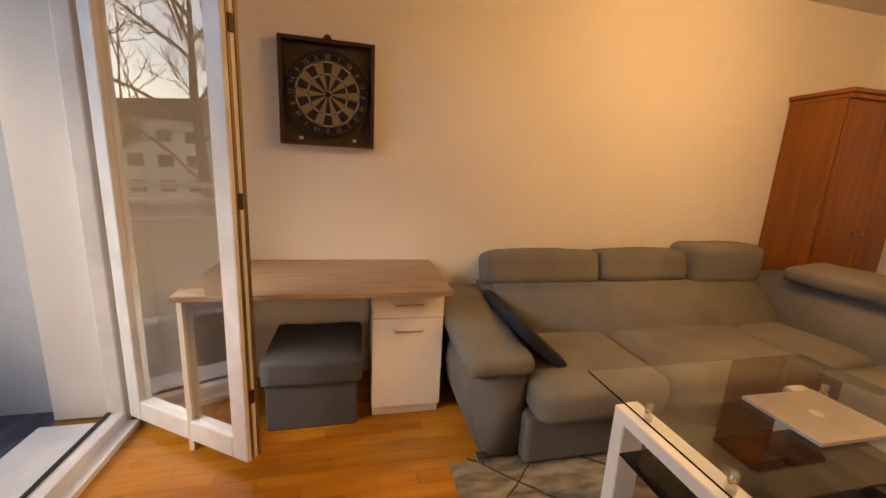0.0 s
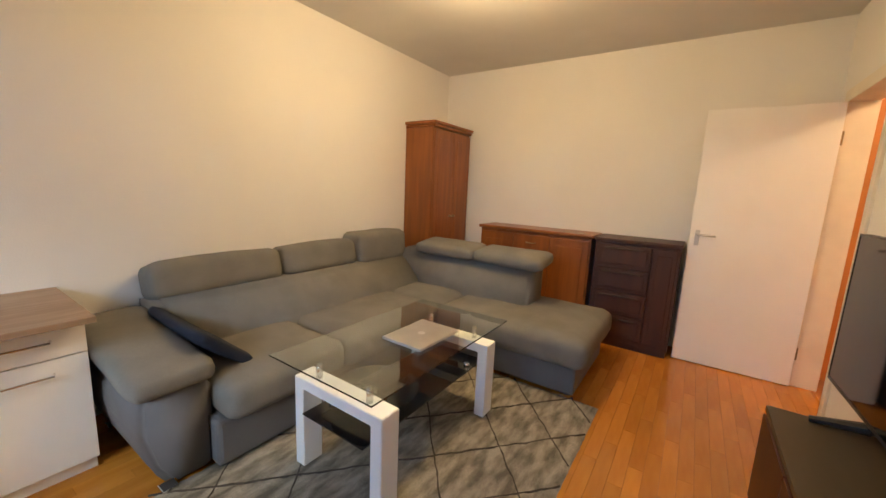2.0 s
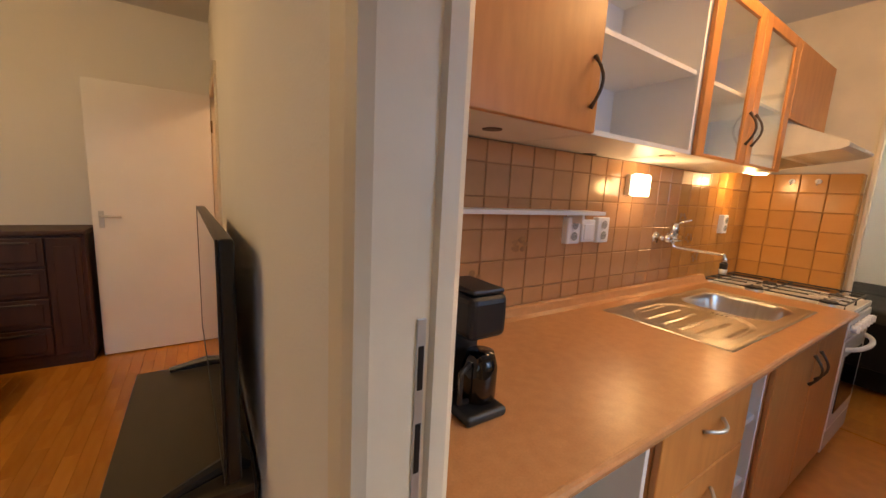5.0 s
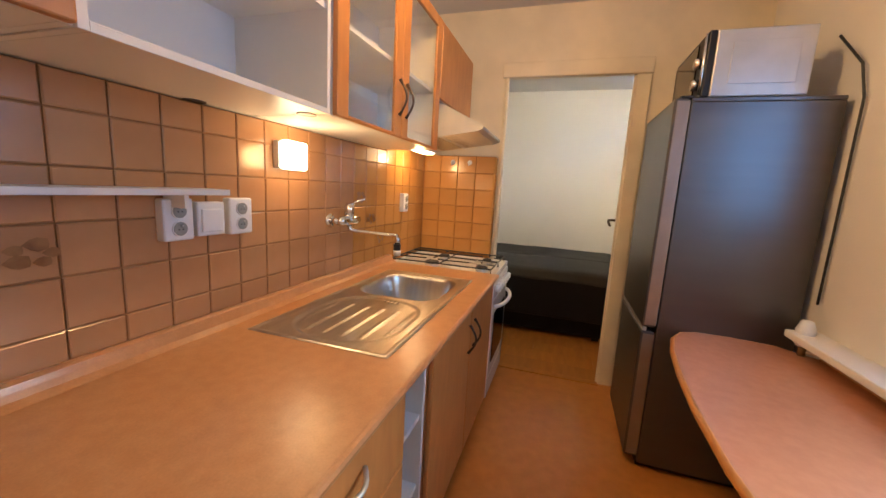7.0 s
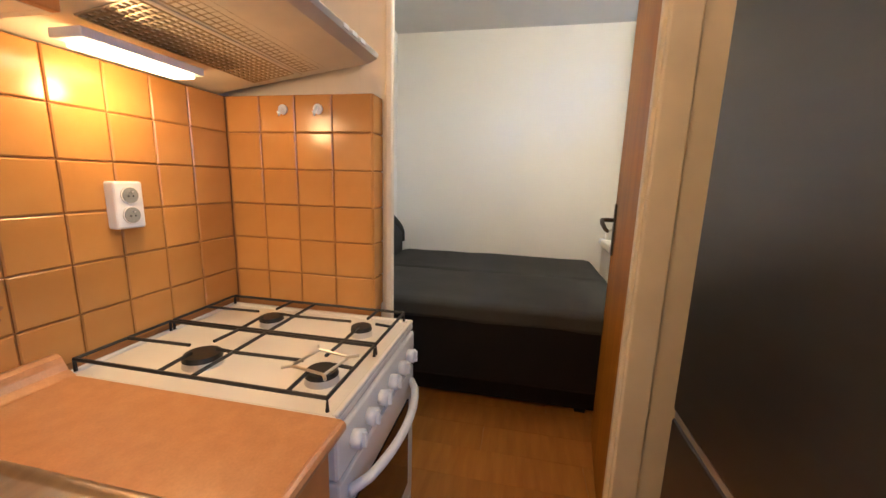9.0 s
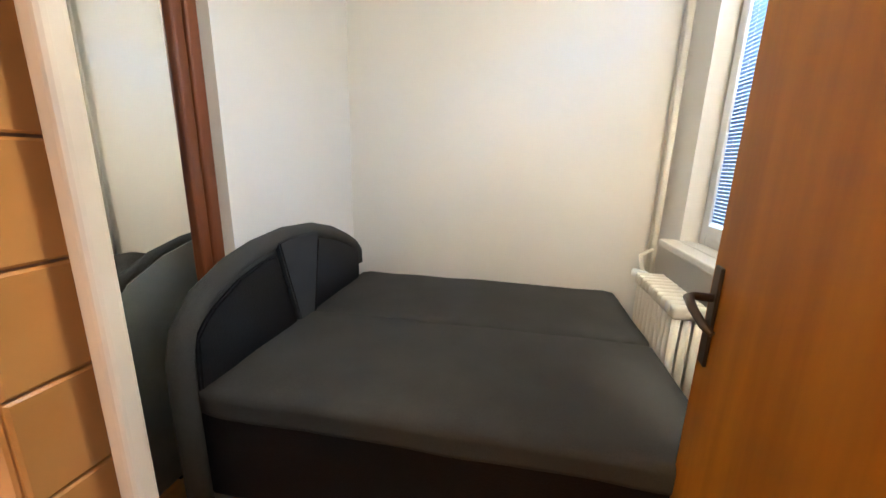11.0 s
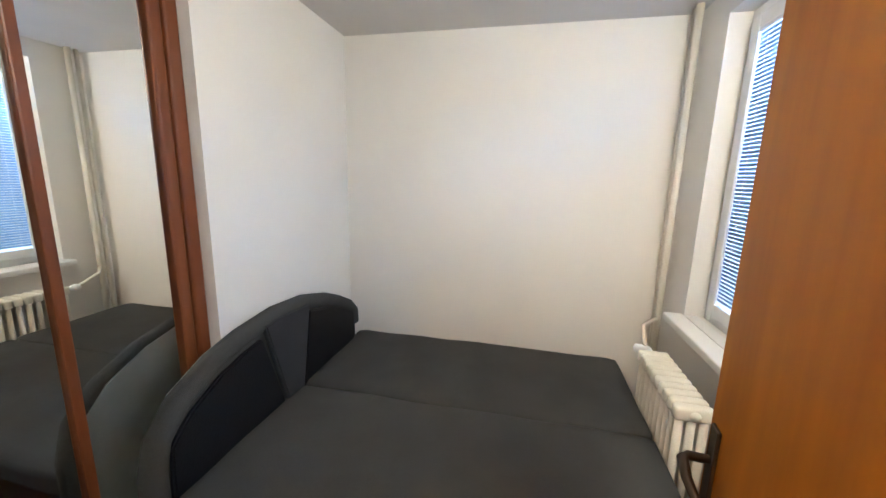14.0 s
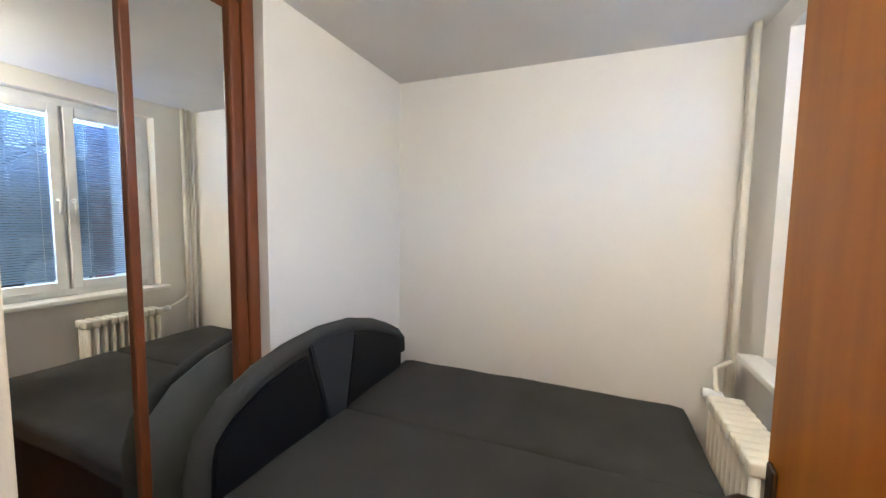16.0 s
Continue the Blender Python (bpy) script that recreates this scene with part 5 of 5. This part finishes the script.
def coffee_maker():
    x, y = 0.385, -0.47
    c = thing("coffee_maker", "black plastic filter coffee maker on the worktop by the doorway", "coffee maker", (x, y, 0.86))
    part("base", boxes((x - 0.08, x + 0.048, y - 0.10, y + 0.10, 0.861, 0.885), bevel=0.010, seg=3), "black", c)
    part("tower", boxes((x - 0.07, x + 0.04, y + 0.03, y + 0.10, 0.885, 1.11), bevel=0.012, seg=3), "black", c)
    part("head", boxes((x - 0.075, x + 0.042, y - 0.08, y + 0.10, 1.05, 1.15), bevel=0.018, seg=3), "black", c)
    part("head_lid", boxes((x - 0.065, x + 0.034, y - 0.07, y + 0.09, 1.15, 1.162), bevel=0.005), "black", c)
    jug = part("jug", tube([(x, y - 0.03, 0.888), (x, y - 0.03, 0.90), (x, y - 0.03, 0.97), (x, y - 0.03, 1.005)], [0.040, 0.048, 0.048, 0.036], 24), "screen", c, "dark glass jug", True)
    part("jug_handle", tube([(x - 0.05, y - 0.05, 0.99), (x - 0.085, y - 0.065, 0.98), (x - 0.085, y - 0.065, 0.91), (x - 0.05, y - 0.05, 0.90)], 0.007, 8), "black", jug, smooth=True)
    part("label_plate", boxes((x + 0.0405, x + 0.043, y + 0.04, y + 0.08, 0.94, 0.97)), "pvc", c, "small white sticker")
    c.scale = (0.85, 0.8, 0.95)


def tile_shelf():
    s = thing("tile_shelf", "narrow white shelf fixed to the kitchen tiles", "shelf", (0.9, -0.05, 1.28))
    part("board", boxes((0.35, 1.32, -0.105, -0.002, 1.276, 1.292), bevel=0.002), "white", s)
    for x in (0.5, 1.2):
        part("bracket", boxes((x, x + 0.012, -0.08, -0.002, 1.24, 1.276)), "white", s)


def fridge():
    f = thing("fridge", "tall dark steel fridge-freezer beside the doorway", "refrigerator", (2.64, -1.8, 0))
    x0, x1, yb, yd, yf = 2.385, 2.975, -2.07, -1.545, -1.480
    part("body", boxes((x0, x1, yb, yd, 0.03, 1.755), bevel=0.004), "fridge", f)
    part("top_trim", boxes((x0, x1, yb, yd, 1.756, 1.772), bevel=0.003), "fridge", f)
    for z0, z1 in ((0.06, 0.715), (0.735, 1.772)):
        d = part("door", boxes((x0, x1, yd + 0.006, yf, z0, z1), bevel=0.010, seg=3), "fridge", f, "dark steel door")
        part("edge_strip", boxes((x0 - 0.002, x0, yd + 0.005, yf - 0.010, z0 + 0.012, z1 - 0.012), bevel=0.0008, seg=1), "edge", d, "satin bronze-grey door edge")
    part("grip_recess", boxes((x0 + 0.002, x1 - 0.01, yf - 0.022, yf - 0.004, 0.716, 0.734)), "silver", f)
    part("foot", boxes((x0 + 0.03, x1 - 0.03, yb + 0.03, yd, 0.0, 0.03)), "black", f)
    part("hinge_cap", boxes((x0 + 0.005, x0 + 0.05, yd - 0.01, yd + 0.04, 1.7725, 1.782), bevel=0.002), "black", f)
    m = thing("microwave", "silver microwave oven with black knobs on top of the fridge", "microwave", (2.66, -1.76, 1.775))
    a, b, c, d, z = 2.43, 2.92, -1.96, -1.615, 1.785
    part("casing", boxes((a, b, c, d, z, z + 0.27), bevel=0.006), "silver", m)
    part("side_panel", boxes((a - 0.004, a, c + 0.05, d - 0.06, z + 0.05, z + 0.22), bevel=0.0015), "silver", m)
    part("front", boxes((a, b, d, d + 0.03, z, z + 0.27), bevel=0.005), "black", m)
    part("door_glass", boxes((a + 0.12, b - 0.01, d + 0.03, d + 0.036, z + 0.02, z + 0.25), bevel=0.002), "screen", m)
    for zz in (z + 0.06, z + 0.15):
        part("knob", disc((a + 0.055, d + 0.045, zz), 0.022, 0.028, "y", 18), "chrome", m, smooth=True)
    part("door_bar", tube([(a + 0.012, d + 0.035, z + 0.01), (a + 0.012, d + 0.035, z + 0.26)], 0.007, 8), "chrome", m, smooth=True)
    for x in (a + 0.03, b - 0.03):
        for y in (c + 0.04, d - 0.03):
            part("foot", disc((x, y, 1.779), 0.012, 0.013), "black", m)
    cb = thing("appliance_cable", "black power cable hanging beside the fridge", "cable", (2.3, -2.08, 1.5))
    part("cord", tube([(2.42, -2.02, 2.0), (2.36, -2.075, 1.88), (2.33, -2.085, 1.75), (2.335, -2.088, 1.2), (2.33, -2.085, 0.95)], 0.005, 6), "black", cb, smooth=True)


def kitchen_table():
    t = thing("kitchen_table", "peach laminate half-round dining table fixed under the kitchen window", "table", (1.5, -1.8, 0))
    pts = [(0.72, KY + 0.004), (2.24, KY + 0.004)]
    front = [(2.345, -1.98), (2.375, -1.82), (2.375, -1.70), (2.345, -1.635), (2.26, -1.585), (2.10, -1.545), (1.88, -1.515), (1.65, -1.495), (1.40, -1.49), (1.15, -1.51), (0.95, -1.56), (0.80, -1.66), (0.73, -1.80)]
    bm = extrude(pts + front, "z", 0.722, 0.748)
    part("tabletop", bm, "table", t, "peach laminate tabletop")
    rim = tube([Vector((x, y, 0.735)) for x, y in [(2.24, KY + 0.02)] + front + [(0.72, KY + 0.01)]], 0.0134, 10)
    part("edge_band", rim, "kdoor", t, "orange edge band", True)
    part("leg", disc((1.3, -1.62, 0.361), 0.03, 0.72), "silver", t, smooth=True)
    part("back_strip", boxes((0.72, 2.24, KY + 0.001, KY + 0.02, 0.749, 0.80), bevel=0.002), "kdoor", t)
    v = thing("radiator_valve", "white ribbed thermostatic radiator valve beside the fridge", "radiator valve", (2.24, -2.05, 0.8))
    part("head", tube([(2.26, -2.03, 0.79), (2.26, -2.03, 0.80), (2.26, -2.03, 0.865), (2.26, -2.03, 0.895)], [0.022, 0.030, 0.030, 0.018], 18), "pvc", v, smooth=True)
    for z in (0.815, 0.835, 0.855):
        part("ring", disc((2.26, -2.03, z), 0.0325, 0.006), "pvc", v)
    part("body", tube([(2.26, -2.03, 0.79), (2.26, -2.03, 0.752)], 0.014, 12), "brass", v, smooth=True)
    part("pipe", tube([(2.26, -2.03, 0.77), (2.24, -2.098, 0.77)], 0.010, 10), "radiator", v, smooth=True)


def hooks():
    for y in (-0.268, -0.394):
        h = thing("wall_hook", "small white adhesive hook on the cooker tiles", "hook", (3.13, y, 1.525), group="hooks on the tiles")
        part("pad", disc((3.134, y, 1.525), 0.016, 0.006, "x", 20), "pvc", h)
        part("hook", tube([(3.13, y, 1.53), (3.118, y, 1.515), (3.112, y, 1.505), (3.106, y, 1.515)], 0.004, 8), "pvc", h, smooth=True)


# ---- bedroom ----
def bed():
    b = thing("bed", "wide bed with an anthracite fabric cover and a dark arched headboard", "bed", (4.6, -0.8, 0))
    x0, x1, y0, y1 = 3.79, 5.25, -1.67, 0.0
    part("base", boxes((x0 + 0.012, x1, y0 + 0.02, y1, 0.23, 0.60), bevel=0.02), "blackl", b, "black leatherette bed box")
    part("base", boxes((x0 + 0.20, x1 - 0.1, y0 + 0.12, y1, 0.03, 0.23), bevel=0.01), "blackl", b, "recessed black bed base")
    xm = 4.53
    for k, (a, c) in enumerate(((x0, xm), (xm, x1))):
        part("mattress", cushion(a, c, y0, y1, 0.56, 0.674, 0.035, 0.006, 24, 30 + k), "anthr", b, "anthracite covered mattress half", True)
    for x, y in ((x0 + 0.25, y0 + 0.2), (x1 - 0.15, y0 + 0.2), (x0 + 0.25, y1 - 0.1), (x1 - 0.15, y1 - 0.1)):
        part("foot", boxes((x - 0.03, x + 0.03, y - 0.03, y + 0.03, 0, 0.031)), "black", b)
    HB = ((3.77, 0.58), (3.772, 0.80), (3.80, 0.90), (3.88, 0.985), (4.03, 1.055), (4.17, 1.088), (4.375, 1.108), (4.60, 1.093), (4.80, 1.043), (4.96, 0.978), (5.09, 0.912), (5.15, 0.857), (5.155, 0.775))
    def arch(x):
        for (a, za), (c, zc) in zip(HB, HB[1:]):
            if a <= x <= c:
                return za + (zc - za) * (x - a) / (c - a)
        return HB[-1][1]
    prof = [(3.77, 0.10)] + list(HB) + [(5.155, 0.10)]
    hb = extrude(prof, "y", 0.005, 0.045)
    part("headboard_back", hb, "greyback", b, "grey cloth headboard back")
    rim = tube([(x, 0.004, z - 0.02) for x, z in [(3.775, 0.15)] + list(HB)], 0.040, 14)
    part("headboard_rim", rim, "anthr", b, "rounded anthracite cloth rim", True)
    front = [(x, z - 0.03) for x, z in HB[1:]]
    part("headboard_front", extrude([(3.78, 0.3)] + front + [(5.15, 0.3)], "y", -0.012, 0.004), "anthr", b)
    def panel(xa, xb, ba, bb, zdrop, material, name, ya):
        n = 10
        xs = [xa + (xb - xa) * i / n for i in range(n + 1)]
        bm = extrude([(x, arch(x) - zdrop) for x in xs] + [(bb, 0.60), (ba, 0.60)], "y", ya, -0.013)
        bmesh.ops.bevel(bm, geom=bm.edges[:], offset=0.007, segments=2, affect="EDGES")
        part(name, bm, material, b)
    panel(3.815, 4.255, 3.80, 4.40, 0.07, "blackl", "headboard_panel", -0.035)
    panel(4.265, 4.595, 4.41, 4.51, 0.02, "insert", "headboard_insert", -0.045)
    panel(4.605, 5.10, 4.52, 5.10, 0.06, "blackl", "headboard_panel", -0.035)


def mirror_wardrobe():
    w = thing("mirror_wardrobe", "built-in wardrobe with brown-framed mirror doors behind the bed", "wardrobe", (3.8, 0.4, 0))
    Y = 0.17
    part("body", boxes((3.25, 4.16, Y + 0.03, 0.70, 0.0, 2.5)), "framewood", w)
    part("frame", boxes((4.060, 4.110, 0.146, Y + 0.027, 0.0, 2.548), (4.110, 4.165, 0.136, Y + 0.025, 0.0, 2.55), bevel=0.010, seg=3), "framewood", w)
    part("frame", boxes((3.22, 4.105, 0.12, Y + 0.025, 2.48, 2.55), bevel=0.004), "framewood", w)
    for a, b in ((3.22, 3.695), (3.725, 4.055)):
        d = part("door", boxes((a, b, Y + 0.004, Y + 0.024, 0.03, 2.47)), "framewood", w)
        part("mirror", boxes((a + 0.002, b - 0.002, Y, Y + 0.003, 0.06, 2.44)), "mirror", d, "full-height mirror")
    part("door_stile", boxes((3.695, 3.725, Y - 0.017, Y + 0.024, 0.03, 2.47), bevel=0.005), "framewood", w)


def radiator():
    dz = -0.05
    r = thing("radiator", "cream ribbed cast radiator under the bedroom window", "radiator", (4.6, -1.75, 0))
    x0, n, p = 4.37, 10, 0.05
    for k in range(n):
        x = x0 + k * p
        bm = boxes((x + 0.004, x + 0.046, -1.80, -1.665, 0.36 + dz, 0.40 + dz), (x + 0.004, x + 0.046, -1.80, -1.665, 0.90 + dz, 0.955 + dz), bevel=0.012, seg=3)
        for y in (-1.69, -1.732, -1.775):
            tube([(x + 0.025, y, 0.38 + dz), (x + 0.025, y, 0.93 + dz)], 0.0155, 10, bm)
        bmesh.ops.recalc_face_normals(bm, faces=bm.faces)
        part("rib", bm, "radiator", r, smooth=True)
    part("manifold", tube([(x0, -1.732, 0.925 + dz), (x0 + n * p, -1.732, 0.925 + dz)], 0.02, 12), "radiator", r, smooth=True)
    part("foot", boxes((x0 + 0.02, x0 + 0.04, -1.80, -1.68, 0, 0.36 + dz), (x0 + 0.46, x0 + 0.48, -1.80, -1.68, 0, 0.36 + dz)), "radiator", r)
    part("valve", tube([(x0 + n * p + 0.01, -1.732, 0.925 + dz), (x0 + n * p + 0.07, -1.732, 0.925 + dz)], [0.016, 0.02], 12), "pvc", r, smooth=True)
    part("valve_head", tube([(x0 + n * p + 0.045, -1.732, 0.925 + dz), (x0 + n * p + 0.045, -1.69, 0.935 + dz), (x0 + n * p + 0.045, -1.665, 0.94 + dz)], [0.018, 0.024, 0.02], 14), "pvc", r, smooth=True)
    for px, pr in ((5.20, 0.018), (5.255, 0.013)):
        h = thing("heating_pipe", "cream painted vertical heating pipe in the bedroom corner", "pipe", (px, -1.80, 0), group="vertical heating pipes")
        part("riser", tube([(px, -1.85, 0.0), (px, -1.85, HK)], pr, 12), "radiator", h, smooth=True)
        if pr > 0.015:
            part("branch", tube([(px, -1.85, 1.01 + dz), (px - 0.03, -1.82, 1.005 + dz), (px - 0.08, -1.76, 0.985 + dz), (px - 0.20, -1.735, 0.94 + dz), (px - 0.27, -1.732, 0.925 + dz)], 0.011, 10), "radiator", h, smooth=True)


# ---- outside ----
def outside():
    structure("ground", boxes((-150, 150, -400, -2.6, -4.4, -4.2)), "ground")
    structure("backdrop_hill", extrude([(-160, -4.2), (-150, 8), (-110, 17), (-60, 22), (-20, 19), (30, 26), (80, 21), (130, 24), (170, 8), (180, -4.2)], "y", -190, -170), "hill")
    b = thing("balcony", "concrete balcony with rendered side wall outside the glass door", "balcony", (-2.2, -3.1, 0))
    part("slab", boxes((-3.35, -0.4, -3.75, -2.56, -0.22, -0.05)), "concrete", b)
    part("floor_covering", boxes((-3.16, -0.45, -3.70, -2.565, -0.05, -0.04)), "balcfloor", b, "dark patterned balcony carpet")
    for xa, xb in ((-3.35, -3.17), (-0.45, -0.3)):
        part("side_wall", boxes((xa, xb, -3.75, -2.56, -0.05, 2.55)), "concrete", b, "pale blue-white rendered side wall")
    part("balcony_above", boxes((-3.35, -0.3, -3.75, -2.56, 2.55, 2.7)), "concrete", b)
    part("parapet", boxes((-3.16, -0.46, -3.74, -3.70, 0.0, 0.82)), "concrete", b, "grey parapet panel")
    for z in (0.93, 1.06):
        part("rail", boxes((-3.16, -0.46, -3.75, -3.70, z, z + 0.045), bevel=0.005), "concrete", b)
    for x in (-3.1, -1.8, -0.5):
        part("post", boxes((x, x + 0.04, -3.735, -3.705, 0.82, 1.06)), "concrete", b)
    rng = random.Random(11)
    def tree(x, y, h, label):
        t = thing("tree", label, "tree", (x, y, -4.2))
        tr = bmesh.new()
        tube([(x, y, -4.25), (x + 0.1, y, -4.2 + h * 0.3), (x - 0.1, y + 0.1, -4.2 + h * 0.6), (x, y, -4.2 + h * 0.95)], [0.28, 0.22, 0.14, 0.03], 10, tr)
        part("trunk", tr, "bark", t, smooth=True)
        cr = bmesh.new()
        def branch(p, d, l, r, depth):
            mid = p + d * l * 0.5 + Vector((rng.uniform(-1, 1), rng.uniform(-1, 1), rng.uniform(-0.4, 1))) * l * 0.08
            e = p + d * l
            tube([p, mid, e], [r, r * 0.75, r * 0.5], 5 if depth > 1 else 3, cr, False)
            if depth:
                for _ in range(4):
                    nd = (d + Vector((rng.uniform(-1, 1), rng.uniform(-1, 1), rng.uniform(-0.3, 0.8))) * 0.75).normalized()
                    branch(p + (e - p) * rng.uniform(0.45, 1), nd, l * rng.uniform(0.5, 0.75), r * 0.5, depth - 1)
        for k in range(11):
            a = k * 2.4
            z = -4.2 + h * (0.3 + 0.055 * k)
            branch(Vector((x, y, z)), Vector((math.cos(a), math.sin(a), rng.uniform(0.5, 1.1))).normalized(), h * rng.uniform(0.2, 0.3), 0.075, 3)
        part("crown", cr, "bark", t, "bare winter branches")
    for x, y, h in ((-6.5, -13, 11), (-1.5, -17, 13), (4.2, -12, 12), (9.5, -18, 13), (-14, -21, 14), (1.5, -26, 13), (6.5, -9.5, 9)):
        tree(x, y, h, "bare deciduous winter tree with fine branches on the lawn")
    hs = thing("apartment_building", "pale plastered apartment building with rows of windows beyond the lawn", "building", (-12, -60, -4.2))
    part("wall", boxes((-40, 10, -72, -60, -4.2, 6)), "facade", hs)
    part("roof", boxes((-40.5, 10.5, -72.5, -59.5, 6, 6.5)), "bark", hs)
    pm = boxes((0, 1.6, -0.06, 0.06, 0, 1.5), bevel=0.03)
    first = part("window", pm, "screen", hs)
    k = 0
    for fz in (-3.0, 0.2, 3.3):
        for i in range(16):
            o = first if k == 0 else first.copy()
            if k:
                scene.collection.objects.link(o)
            o.matrix_world = pose(-39 + i * 3, -59.98, fz)
            k += 1
    structure("facade_wing", boxes((5.75, 6.4, -4.4, -2.57, -4.2, 6)), "redwall")


living_door()
kitchen_door_frame()
bedroom_door()
balcony_door()
bedroom_window()
kitchen_window()
desk()
pouf()
dartboard()
sofa()
coffee_table()
rug()
wardrobe()
sideboard()
dresser()
tv_set()
ceiling_lamps()
base_cabinets()
worktop()
sink()
tap_before = set(scene.objects)
tap()
for ob in set(scene.objects) - tap_before:
    if not ob.parent:
        ob.location = (ob.location.x + 0.02, ob.location.y - 0.04, ob.location.z + 0.02)
before = set(scene.objects)
socket(1.178, 1.263, 1.147, 1.263)
socket(1.275, 1.366, 1.152, 1.252, "switch")
socket(1.385, 1.473, 1.147, 1.263)
socket(2.722, 2.795, 1.165, 1.285)
wall_lamp()
tile_shelf()
for ob in set(scene.objects) - before:
    if not ob.parent:
        ob.location.y -= 0.044
upper_cabinets()
hood()
stove()
coffee_maker()
fridge()
kitchen_table()
hooks()
before = set(scene.objects)
bed()
mirror_wardrobe()
radiator()
for ob in set(scene.objects) - before:
    if not ob.parent:
        ob.location.x += 0.06
outside()
wall_tiles()
parquet()
